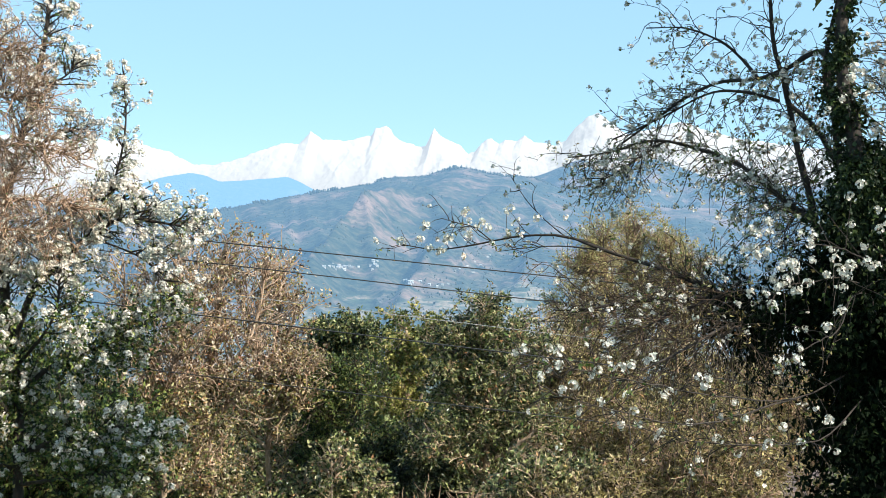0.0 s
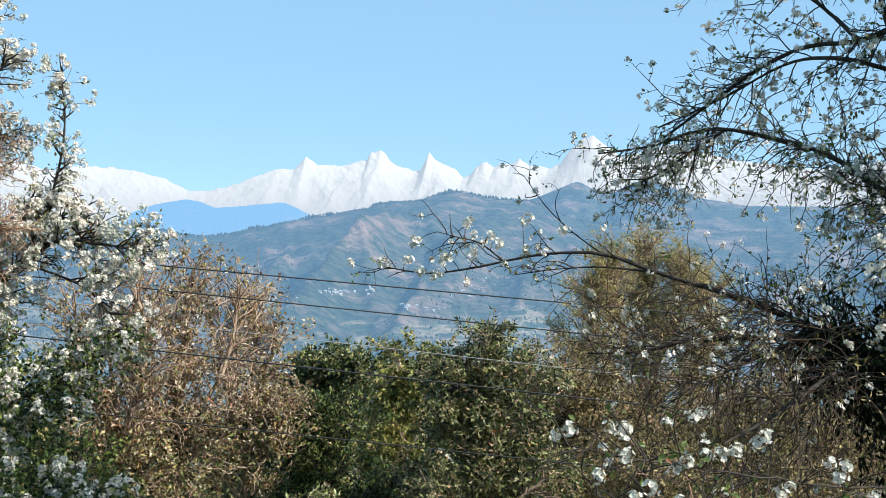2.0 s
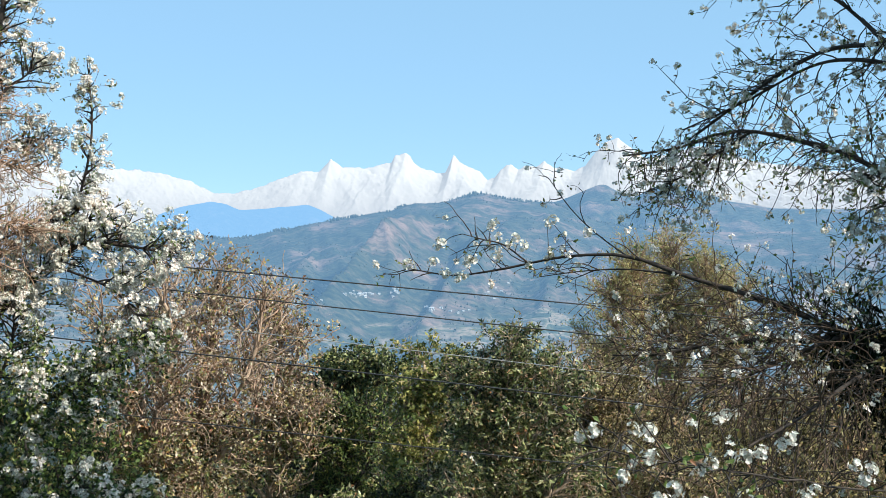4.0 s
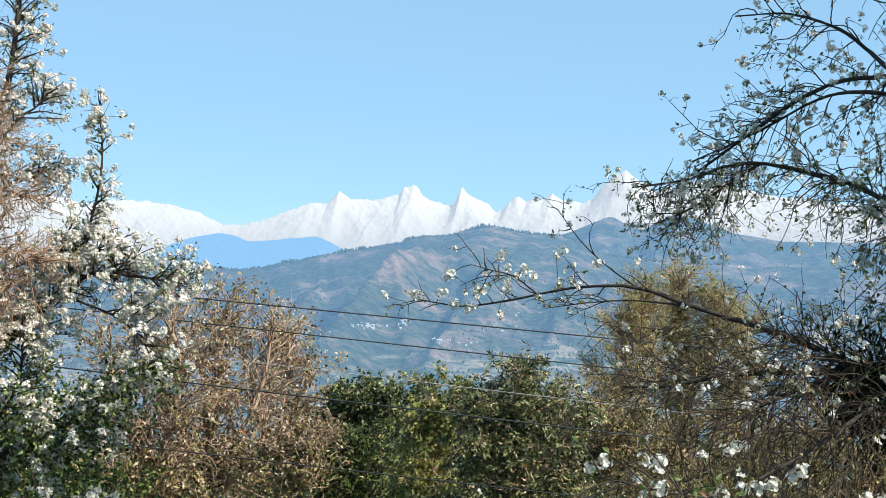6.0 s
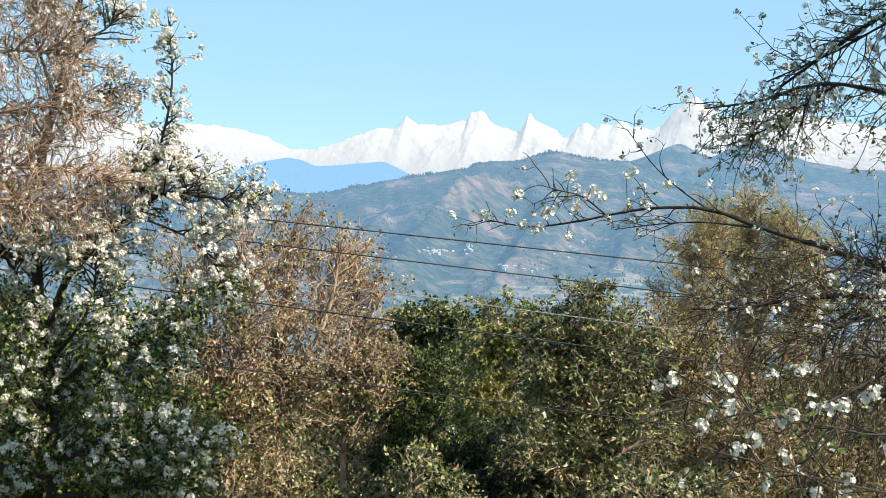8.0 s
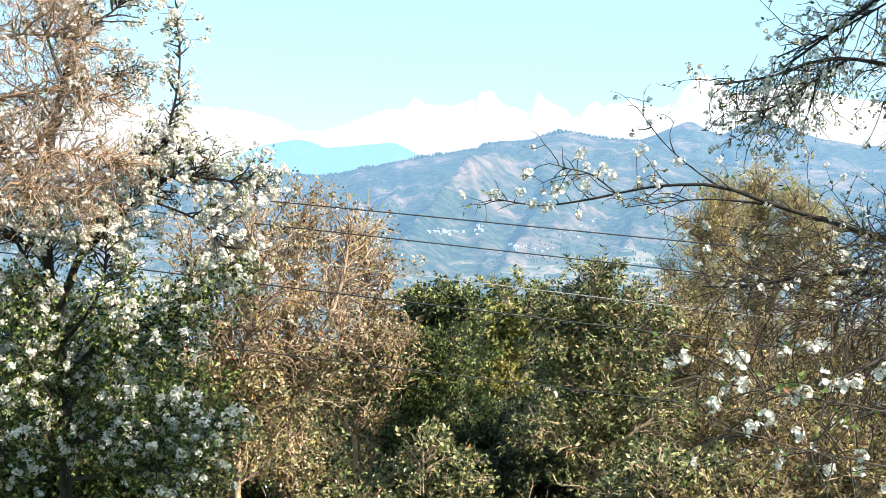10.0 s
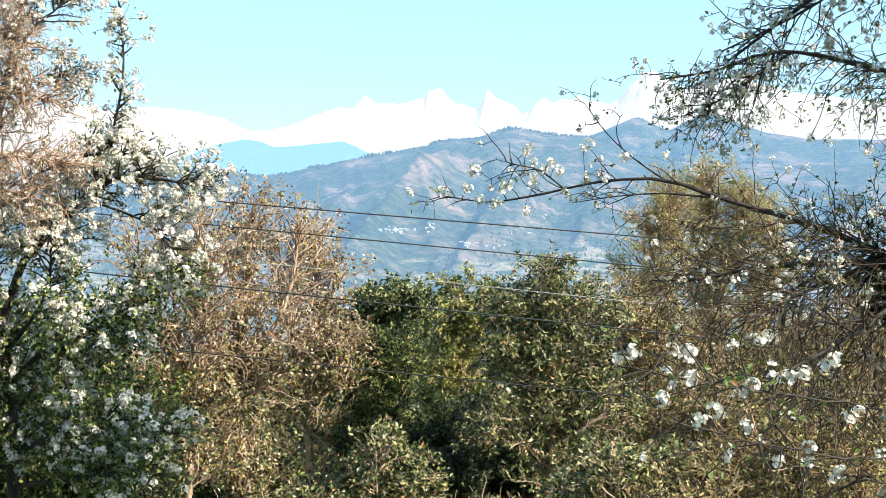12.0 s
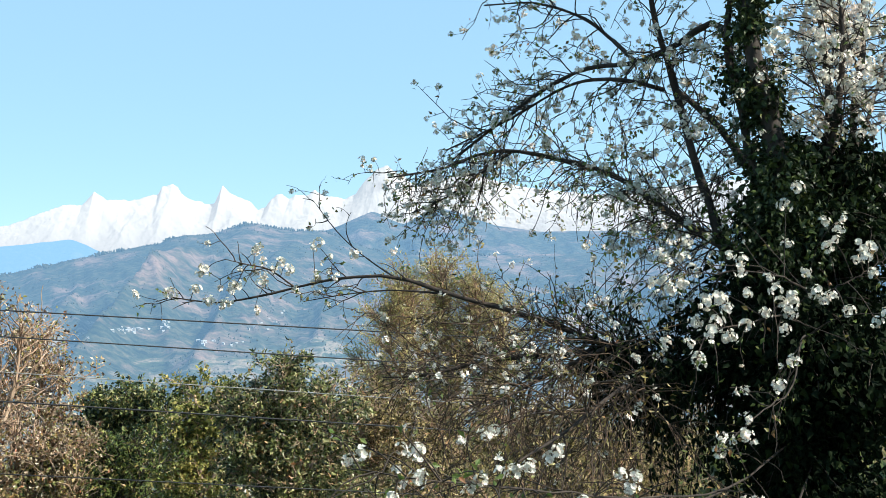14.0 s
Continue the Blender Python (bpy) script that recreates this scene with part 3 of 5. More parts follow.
def build_village():
    rng = random.Random(5)
    wall, roof, pane = far_paint("far_whitewash", (0.52, 0.49, 0.45)), far_paint("far_tin_roof", (0.55, 0.56, 0.58)), far_paint("far_window", (0.12, 0.13, 0.15))
    house = thing("village_house", (0, 0, 0), "small whitewashed village house with pale tin roof", "house", "village on the hillside")
    bm = bmesh.new()
    box(bm, -5, 5, -3.5, 3.5, -3, 5)
    part("wall", bm, wall, house)
    bm = bmesh.new()
    pts = [(-5.6, -4.1, 4.9), (5.6, -4.1, 4.9), (5.6, 4.1, 4.9), (-5.6, 4.1, 4.9), (-5.6, 0, 6.9), (5.6, 0, 6.9)]
    vs = [bm.verts.new(p) for p in pts]
    for f in ((0, 1, 5, 4), (2, 3, 4, 5), (1, 2, 5), (3, 0, 4), (3, 2, 1, 0)):
        bm.faces.new([vs[i] for i in f])
    part("roof", bm, roof, house)
    for x in (-3.2, 0, 3.2):
        bm = bmesh.new()
        box(bm, x - 0.6, x + 0.6, -3.58, -3.4, 1.6, 3.4)
        part("window", bm, pane, house)
    # hamlets: heading, height over the horizon, spread each way, houses
    hamlets = [(-2.1, -1.66, 0.85, 0.10, 16), (-0.4, -1.60, 0.25, 0.14, 8), (1.15, -2.33, 0.5, 0.12, 10), (3.5, -1.85, 0.4, 0.15, 5), (-10.9, 1.15, 0.45, 0.10, 7), (-8.1, 0.45, 0.4, 0.1, 3), (-4.2, -1.9, 0.7, 0.4, 4), (2.3, -2.5, 0.5, 0.15, 4), (4.4, -1.3, 0.5, 0.2, 4), (-5.9, -0.7, 0.5, 0.5, 3), (19.0, -3.0, 0.4, 0.15, 2)]
    spots = [(a + rng.gauss(0, 0.55) * wa, e + rng.gauss(0, 0.6) * we) for a, e, wa, we, n in hamlets for _ in range(n)]
    first = True
    for az, el in spots:
        m = Matrix.Translation(on_hill(az, el)) @ Matrix.Rotation(radians(-az) + rng.uniform(-0.5, 0.5), 4, "Z")
        if first:
            house.matrix_basis, first = m, False
            made = house
        else:
            made = copy_thing(house, m)
        k = rng.uniform(0.16, 0.30)
        made.matrix_basis = m @ Matrix.Diagonal((k * rng.uniform(0.8, 1.3), k, k, 1))


build_village()


# ---- trees ----
def limb_mesh(name, points, r0, r1, material, parent, k=24, sides=9, rough=0.04, seed=1, label=""):
    rng = np.random.default_rng(seed)
    p = spline(points, k)
    p[1:] += rng.normal(size=(k - 1, 3)) * rough * r0
    rad = (r0 + (r1 - r0) * np.linspace(0, 1, k) ** 0.8) * (1 + 0.10 * rng.normal(size=k))
    v, q = tubes(p[None], rad[None], sides)
    piece(name, v, q, material, parent, label)
    return p


def branches(paths, r0, r1, material, parent, count):
    """The stoutest shoots, one part each; gives back the rest."""
    k = paths.shape[1]
    for i in range(min(count, len(paths))):
        v, q = tubes(paths[i:i + 1], taper(1, k, r0, r1), 5)
        piece("branch", v, q, material, parent)
    return paths[count:]


def twig_mesh(paths, r0, r1, material, parent, sides=4, name="fine_twig_growth"):
    n, k, _ = paths.shape
    v, q = tubes(paths, taper(n, k, r0, r1), sides)
    return piece(name, v, q, material, parent, kind="stuff")


def foliage(name, rng, template, paths, count, size, material, parent, lo=0.2, hi=1.0, jitter=0.01, hang=0.0, label=""):
    p, t = along_paths(rng, paths, count, lo, hi, jitter)
    ax = unit(t * 0.4 + rng.normal(size=(count, 3)) * 0.7 + np.array([0, 0, -hang]))
    v, q = scattered(rng, template, p, ax, size[0] + (size[1] - size[0]) * rng.random(count))
    return piece(name, v, q, material, parent, label, "stuff", smooth=False)


def resample(path, k=24):
    return path if len(path) == k else spline(path, k)


def bush_tree(name, label, category, trunk, limbs, leaf, bark, seed, r=0.07, shoots=90, shoot_len=(0.5, 1.0), twigs=900, twig_len=(0.2, 0.5), leaves=12000, leaf_size=(0.05, 0.09), up=0.35, droop=0.02, template=LEAF, group="", spread=0.9, hang=0.2, twig_r=0.006, jitter=0.03, bare_above=None, lo=0.3, twig=None):
    """A tree of a trunk, limbs, shoots, twigs and single leaves."""
    rng = np.random.default_rng(seed)
    t = thing(name, (trunk[0][0], trunk[0][1], float(ground_height(trunk[0][0], trunk[0][1]))), label, category, group)
    paths = [limb_mesh("trunk", grounded(trunk), r, r * 0.3, bark, t, seed=seed, rough=0.22 if twig else 0.1, k=24)]
    for i, l in enumerate(limbs):
        paths.append(limb_mesh("limb", l, r * 0.55, r * 0.15, bark, t, seed=seed + i + 1, sides=7))
    paths = np.stack(paths)
    s1 = sprout(rng, paths, shoots, shoot_len, spread, 0.5, up, droop, 0.14, 8, lo, 1.0)
    s2 = sprout(rng, s1, twigs, twig_len, spread, 0.7, up * 0.6, droop, 0.16, 5, 0.15, 1.0)
    if bare_above:
        keep = rng.random(twigs) > 0.6 * np.clip((s2[:, 0, 2] - bare_above[0]) / (bare_above[1] - bare_above[0]), 0, 1)
        s2 = s2[keep]
        leaves = int(leaves * len(s2) / twigs)
        high = np.clip((s1[:, -1, 2] - bare_above[0]) / (bare_above[1] - bare_above[0]), 0, 1)
        s1 = s1[rng.random(shoots) > 0.3 * high]
    rest = branches(s1, r * 0.18, twig_r, twig or bark, t, 24)
    twig_mesh(rest, r * 0.16, twig_r, twig or bark, t, 5, "twig_growth")
    twig_mesh(s2, twig_r, twig_r * 0.45, twig or bark, t, 3)
    if leaves:
        foliage("leaf_canopy", rng, template, s2, leaves, leaf_size, leaf, t, 0.45, 1.0, jitter, hang)
    return t, s1, s2, rng


def blossoms(name, rng, paths, count, flowers, spread, size, parent, lo=0.2, hi=1.0, variants=3, jitter=0.01, label=""):
    vs, qs, o = [], [], 0
    for _ in range(variants):
        tpl = cluster_shape(rng, flowers, spread, size)
        c = count // variants
        p, t = along_paths(rng, paths, c, lo, hi, jitter)
        ax = unit(rng.normal(size=(c, 3)) * 0.6 + np.array([0, 0, 0.6]) + t * 0.3)
        v, q = scattered(rng, tpl, p, ax, 0.75 + 0.5 * rng.random(c))
        vs.append(v)
        qs.append(q + o)
        o += len(v)
    return piece(name, np.vstack(vs), np.vstack(qs), PETAL, parent, label, "stuff", smooth=False)


# -- the blossoming tree overgrown with ivy, close by --
def build_near_tree():
    rng = np.random.default_rng(41)
    trunk = [(3.01, 5.73, -0.63), (2.98, 5.73, 0.44), (2.98, 5.73, 1.10), (2.94, 5.73, 1.56), (2.90, 5.73, 1.97), (2.85, 5.75, 2.34), (2.80, 5.80, 2.80), (2.92, 5.90, 3.60), (3.40, 6.13, 4.88), (3.71, 6.33, 6.07)]
    t = thing("blossoming_tree", (trunk[0][0], trunk[0][1], float(ground_height(trunk[0][0], trunk[0][1]))), "old pear tree in white blossom, dark trunk overgrown with ivy", "tree")
    limbs = [limb_mesh("trunk", grounded(trunk), 0.12, 0.015, BARK_DARK, t, k=36, seed=2)[np.linspace(0, 35, 24).astype(int)]]
    table = [
        # the first six limbs rise out of view, added to cast shade
        ([(2.84, 5.83, 3.08), (3.10, 6.43, 3.94), (3.24, 7.13, 4.79), (2.88, 7.73, 5.32)], 0.04, 0.01),
        ([(2.86, 5.85, 3.25), (3.60, 5.73, 3.70), (4.35, 5.63, 4.02), (5.01, 5.63, 4.23)], 0.04, 0.01),
        ([(2.97, 5.93, 3.80), (2.95, 5.73, 4.50), (2.69, 5.33, 4.92), (2.30, 4.93, 4.95)], 0.035, 0.01),
        ([(3.03, 5.95, 3.94), (4.05, 6.33, 4.92), (4.91, 6.73, 5.95), (5.48, 6.93, 6.65)], 0.035, 0.01),
        ([(3.15, 6.00, 4.24), (4.18, 6.73, 5.39)] + [(4.6, 7.6, 5.6), (5.2, 8.6, 6.5), (5.6, 9.3, 7.2)], 0.04, 0.01),
        ([(4.18, 6.73, 5.39)] + [(5.0, 7.4, 5.4), (6.0, 8.2, 6.2), (6.6, 8.9, 6.8)], 0.03, 0.01),
        ([(2.95, 5.73, 1.60), (3.50, 6.13, 2.10), (4.20, 6.73, 3.10), (4.80, 7.13, 4.20)], 0.016, 0.006),
        ([(3.02, 5.73, 1.24), (2.77, 6.03, 1.60), (2.72, 6.13, 1.87), (2.67, 6.23, 2.16), (2.62, 6.33, 2.58), (2.53, 6.33, 2.90), (2.49, 6.33, 3.34), (2.40, 6.43, 3.99)], 0.036, 0.008),
        ([(3.01, 5.73, 1.72), (2.85, 5.93, 2.05), (2.76, 6.13, 2.31), (2.60, 6.23, 2.50)], 0.024, 0.015),
        ([(3.01, 5.73, 1.72), (2.82, 5.83, 2.03), (2.80, 5.93, 2.37), (2.74, 5.93, 2.68), (2.81, 5.93, 3.07), (2.99, 6.03, 3.67), (3.05, 6.03, 4.24)], 0.026, 0.008),
        ([(2.79, 5.93, 2.40), (2.80, 6.13, 2.82), (2.62, 6.33, 2.74), (2.45, 6.43, 2.68), (2.25, 6.63, 2.68), (2.09, 6.93, 2.61), (1.87, 7.13, 2.44), (1.65, 7.33, 2.27)], 0.022, 0.006),
        ([(2.45, 6.43, 2.69), (2.39, 6.63, 2.85), (2.27, 6.73, 2.98), (2.07, 6.93, 3.10), (1.83, 7.13, 3.13)], 0.014, 0.004),
        ([(2.57, 6.33, 2.52), (2.37, 6.43, 2.59), (2.19, 6.73, 2.61), (1.91, 7.03, 2.46), (1.62, 7.33, 2.33)], 0.014, 0.004),
        ([(2.91, 5.83, 1.56), (2.74, 6.03, 1.69), (2.63, 6.23, 1.81), (2.50, 6.43, 1.97), (2.39, 6.73, 2.13), (2.23, 7.03, 2.23), (2.02, 7.33, 2.32), (1.86, 7.53, 2.32), (1.64, 7.63, 2.25), (1.36, 7.83, 2.22)], 0.028, 0.005),
        ([(2.02, 7.33, 2.32), (1.83, 7.43, 2.19), (1.65, 7.53, 2.07), (1.48, 7.63, 2.00)], 0.010, 0.003),
        ([(2.92, 5.73, 0.97), (2.41, 5.93, 1.15), (2.16, 6.03, 1.22), (1.89, 6.23, 1.34), (1.69, 6.33, 1.42), (1.42, 6.43, 1.51), (1.15, 6.53, 1.61), (0.88, 6.63, 1.61), (0.71, 6.73, 1.58), (0.46, 6.83, 1.53), (0.26, 6.93, 1.51), (0.03, 7.03, 1.55)], 0.019, 0.0028),
        ([(1.15, 6.53, 1.61), (1.07, 6.93, 1.72), (0.98, 7.33, 1.87), (0.89, 7.73, 2.08)], 0.0055, 0.002),
        ([(0.66, 6.73, 1.58), (0.54, 6.73, 1.67), (0.43, 6.73, 1.70), (0.32, 6.73, 1.73)], 0.005, 0.002),
        ([(1.42, 6.43, 1.51), (1.15, 6.53, 1.54), (0.93, 6.63, 1.53), (0.71, 6.73, 1.50)], 0.006, 0.002),
        ([(2.25, 6.03, 1.21), (1.91, 6.13, 1.20), (1.56, 6.23, 1.18), (1.27, 6.33, 1.12), (1.06, 6.43, 1.11)], 0.02, 0.004),
        ([(2.11, 6.03, 1.23), (1.82, 6.03, 1.12), (1.57, 5.93, 1.03), (1.33, 5.73, 0.97)], 0.014, 0.004),
        ([(2.41, 5.93, 1.15), (2.05, 5.73, 1.05), (1.67, 5.33, 0.93), (1.39, 5.13, 0.84)], 0.016, 0.004),
        ([(2.97, 5.73, 1.62), (3.16, 5.83, 2.00), (3.22, 5.83, 2.33), (3.25, 5.90, 2.64), (3.22, 5.90, 2.90), (3.25, 6.00, 3.49), (3.30, 6.10, 4.32)], 0.034, 0.008),
        ([(2.96, 5.73, 1.50), (3.30, 5.83, 1.97), (3.35, 5.83, 2.33), (3.45, 5.90, 2.64), (3.53, 6.00, 2.92), (3.60, 6.00, 3.50), (4.00, 6.13, 4.64)], 0.032, 0.008),
        ([(3.16, 5.83, 2.00), (3.20, 5.73, 2.31), (3.23, 5.70, 2.61), (3.23, 5.70, 2.85), (3.23, 5.70, 3.26), (3.10, 5.6, 3.9)], 0.022, 0.006),
    ]
    for i, (pts, r0, r1) in enumerate(table):
        limbs.append(limb_mesh("limb", pts, r0, r1, BARK_DARK, t, seed=60 + i, sides=8))
    limbs = np.stack(limbs)
    s1 = sprout(rng, limbs[[8, 9, 11, 12, 13, 14, 15]], 200, (0.25, 0.68), 0.7, 0.7, 0.02, 0.08, 0.24, 9, 0.15, 0.96)
    s1 = np.concatenate([s1, sprout(rng, limbs[16:20], 26, (0.10, 0.34), 0.7, 0.7, 0.3, 0.0, 0.14, 9, 0.42, 1.0)])
    lace = sprout(rng, limbs[[20, 21, 22]], 78, (0.3, 0.95), 0.8, 0.8, -0.15, 0.06, 0.20, 9, 0.06, 0.75)
    lace = np.concatenate([lace, sprout(rng, limbs[16:17], 26, (0.35, 0.9), 0.7, 0.7, -0.6, 0.08, 0.16, 9, 0.06, 0.36)])
    lace2 = sprout(rng, lace, 780, (0.15, 0.5), 0.8, 0.8, -0.05, 0.04, 0.13, 6, 0.1, 1.0)
    twig_mesh(lace, 0.0042, 0.0016, BARK_LACE, t, 5, "twig_growth")
    twig_mesh(lace2, 0.0022, 0.001, BARK_LACE, t, 4)
    foliage("young_foliage", rng, NARROW_LEAF, lace2, 3200, (0.016, 0.038), THICKET, t, 0.2, 1.0, 0.01)
    blossoms("blossom", rng, lace2, 60, 4, 0.015, 0.024, t, 0.4, 1.0, 2)
    s1 = np.concatenate([s1, sprout(rng, np.concatenate([limbs[[1, 3]], limbs[23:]]), 115, (0.4, 1.1), 0.85, 0.6, 0.1, 0.05, 0.12, 9, 0.15, 1.0)])
    for i in range(110):
        v, q = tubes(s1[i:i + 1], taper(1, 9, 0.0042, 0.0015), 5)
        piece("branch", v, q, BARK_DARK, t)
    spurs = sprout(rng, limbs[[20, 21, 18]], 34, (0.1, 0.36), 0.8, 0.5, 0.35, 0.0, 0.14, 9, 0.3, 1.0)
    s1 = np.concatenate([s1, spurs])
    s2 = sprout(rng, s1, 2300, (0.05, 0.22), 0.95, 0.5, 0.0, 0.06, 0.18, 6, 0.1, 1.0)
    twig_mesh(s1[110:], 0.0036, 0.0014, BARK_DARK, t, 5, "twig_growth")
    twig_mesh(s2, 0.0019, 0.001, BARK_DARK, t, 4)
    blossoms("blossom", rng, s2, 1600, 8, 0.016, 0.022, t, 0.75, 1.0, 4)
    foliage("young_foliage", rng, LEAF, s2, 4200, (0.018, 0.034), PEAR_LEAF, t, 0.3, 1.0, 0.01)
    # unseen crown overhead, added to shade the tree's left branches
    shade_over1 = sprout(rng, np.concatenate([limbs[[0]][:, 9:], limbs[[1, 3]][:, 9:]]), 170, (0.5, 1.2), 0.9, 0.4, 0.1, 0.02, 0.12, 8, 0.45, 1.0)
    shade_over1 = shade_over1[shade_over1[:, :, 2].min(1) > 3.3]
    # gaps cut in the added crown so sun reaches the upper trunk and bough
    def sun_gap(shoots):
        for lit, room in (((3.22, 5.73, 2.50), 0.75), ((0.50, 6.75, 1.65), 0.55)):
            rel = shoots.mean(1) - np.array(lit)
            shoots = shoots[np.linalg.norm(rel - (rel @ np.array(to_sun))[:, None] * np.array(to_sun), axis=1) > room]
        return shoots
    shade_over1 = sun_gap(shade_over1)
    shade_over2 = sprout(rng, shade_over1, 900, (0.15, 0.4), 0.9, 0.6, 0.1, 0.02, 0.15, 5, 0.1, 1.0)
    twig_mesh(shade_over1, 0.007, 0.002, BARK_DARK, t, 4, "twig_growth")
    twig_mesh(shade_over2, 0.003, 0.0015, BARK_DARK, t, 3)
    blossoms("blossom", rng, shade_over2, 1500, 6, 0.02, 0.028, t, 0.2, 1.0, 2)
    foliage("young_foliage", rng, ROUND_LEAF, shade_over2, 14000, (0.055, 0.09), PEAR_LEAF, t, 0.0, 1.0, 0.05)
    # more unseen crown, added so its shadow falls on the far blossom tree
    shade_top1 = sprout(rng, limbs[5:7], 150, (0.5, 1.3), 0.9, 0.4, 0.1, 0.02, 0.12, 8, 0.3, 1.0)
    shade_top1 = sun_gap(shade_top1)
    shade_top2 = sprout(rng, shade_top1, 900, (0.15, 0.4), 0.9, 0.6, 0.1, 0.02, 0.15, 5, 0.1, 1.0)
    twig_mesh(np.concatenate([shade_top1]), 0.007, 0.002, BARK_DARK, t, 4, "twig_growth")
    twig_mesh(shade_top2, 0.003, 0.0015, BARK_DARK, t, 3)
    blossoms("blossom", rng, shade_top2, 1200, 6, 0.03, 0.04, t, 0.2, 1.0, 2)
    foliage("young_foliage", rng, ROUND_LEAF, shade_top2, 2800, (0.06, 0.10), PEAR_LEAF, t, 0.0, 1.0, 0.05)
    # low sprays nearer by, with full flower heads that can be told apart
    heads = [(0.54, 3.83, 1.06), (0.69, 3.83, 1.09), (0.74, 3.83, 1.08), (0.72, 3.73, 1.01), (1.00, 4.03, 1.08), (1.01, 3.93, 0.98), (1.06, 3.93, 0.98), (1.11, 3.93, 0.99), (1.21, 4.03, 1.00), (1.51, 4.23, 0.90), (1.55, 4.23, 0.89), (1.54, 4.23, 0.85), (0.90, 3.83, 0.96), (0.79, 3.73, 0.92), (0.62, 3.63, 0.98), (0.73, 3.63, 0.91), (1.31, 4.13, 0.82), (1.12, 3.93, 0.77)]
    low_heads = [(1.02, 4.33, 0.76), (1.14, 4.33, 0.64), (1.32, 4.33, 0.58), (1.52, 4.43, 0.64), (1.67, 4.43, 0.55), (1.84, 4.53, 0.64), (1.94, 4.53, 0.49), (2.08, 4.63, 0.58), (2.17, 4.63, 0.49), (1.78, 4.53, 0.73), (2.34, 4.73, 0.59), (2.40, 4.73, 0.43), (1.56, 4.43, 0.44), (1.91, 4.53, 0.35)]
    heads += [(2.04, 5.13, 1.64), (2.14, 5.13, 1.62), (2.07, 5.13, 1.50), (2.20, 5.13, 1.56), (2.19, 5.03, 1.43), (2.26, 5.03, 1.44), (2.40, 5.13, 1.61), (2.47, 5.03, 1.53), (2.51, 5.03, 1.43), (2.56, 5.03, 1.42), (2.25, 4.93, 1.30), (2.08, 4.93, 1.29), (2.09, 4.93, 1.22), (2.18, 4.93, 1.36), (2.47, 4.83, 1.20)]
    heads += [(2.83, 5.13, 1.68), (2.79, 5.13, 1.65), (2.68, 5.03, 1.47), (2.81, 5.03, 1.38), (2.93, 5.13, 1.59), (3.01, 5.13, 1.65), (2.89, 4.93, 1.34), (2.35, 4.73, 1.11), (2.17, 4.63, 1.01), (2.04, 4.63, 0.89), (2.66, 5.23, 1.84), (2.77, 5.53, 2.57), (3.01, 5.53, 2.65), (3.06, 5.53, 2.53), (3.14, 5.53, 2.41), (2.98, 5.53, 2.56), (3.22, 5.53, 2.34), (3.08, 5.53, 2.34), (3.26, 5.53, 2.19), (2.72, 5.53, 2.45), (2.95, 5.53, 2.60)]
    bough_heads = [(0.47, 6.75, 1.75), (0.59, 6.75, 1.70), (0.62, 6.73, 1.67), (0.57, 6.75, 1.67), (0.19, 6.80, 1.65), (0.03, 6.95, 1.56), (0.17, 6.88, 1.57), (0.24, 6.85, 1.51), (0.30, 6.83, 1.48), (0.49, 6.75, 1.59), (0.37, 6.75, 1.58), (0.99, 6.75, 1.72), (0.77, 6.75, 1.77)]
    heads = np.array(heads[:18] + low_heads + bough_heads + heads[18:])
    sprays = [limb_mesh("limb", pts, 0.0055, 0.002, BARK_DARK, t, seed=130 + i, sides=6, rough=0.5) for i, pts in enumerate((
        [(2.92, 5.63, 0.83), (2.31, 5.13, 0.68), (1.71, 4.53, 0.77), (1.27, 4.13, 0.88), (1.00, 3.93, 0.95), (0.72, 3.73, 1.02), (0.53, 3.83, 1.05)],
        [(2.31, 5.13, 0.68), (1.56, 4.43, 0.64), (1.03, 3.93, 0.78), (0.63, 3.63, 0.93)],
        [(2.94, 5.63, 0.67), (2.36, 4.83, 0.50), (1.92, 4.53, 0.51), (1.60, 4.43, 0.54), (1.25, 4.33, 0.63), (1.00, 4.33, 0.76)],
        [(3.05, 5.73, 1.34), (2.71, 5.23, 1.50), (2.43, 5.13, 1.57), (2.20, 5.13, 1.57), (2.02, 5.13, 1.63)],
        [(3.11, 5.73, 1.34), (2.84, 5.23, 1.46), (2.93, 5.13, 1.53), (3.09, 5.13, 1.62)],
        [(3.05, 5.73, 1.24), (2.60, 5.13, 1.37), (2.37, 5.03, 1.36), (2.16, 4.93, 1.33), (2.08, 4.93, 1.22)],
        [(3.02, 5.73, 1.24), (2.60, 5.03, 1.28), (2.44, 4.83, 1.10), (2.24, 4.73, 1.01), (2.03, 4.63, 0.90)],
        [(3.24, 5.83, 2.19), (2.97, 5.53, 2.50), (2.86, 5.53, 2.56), (2.69, 5.53, 2.52)],
        [(3.27, 5.83, 2.19), (3.14, 5.53, 2.37), (3.22, 5.53, 2.31), (3.33, 5.53, 2.20)]))]
    sprays = np.stack(sprays)
    flat = np.concatenate([sprays.reshape(-1, 3), limbs[16:20].reshape(-1, 3)])
    kinds = []
    for i in range(4):
        v, q = cluster_shape(np.random.default_rng(300 + i), 13 + i, 0.024, 0.021, round_flower())
        kinds.append(mesh_of("flower_head", v, q, PETAL, False))
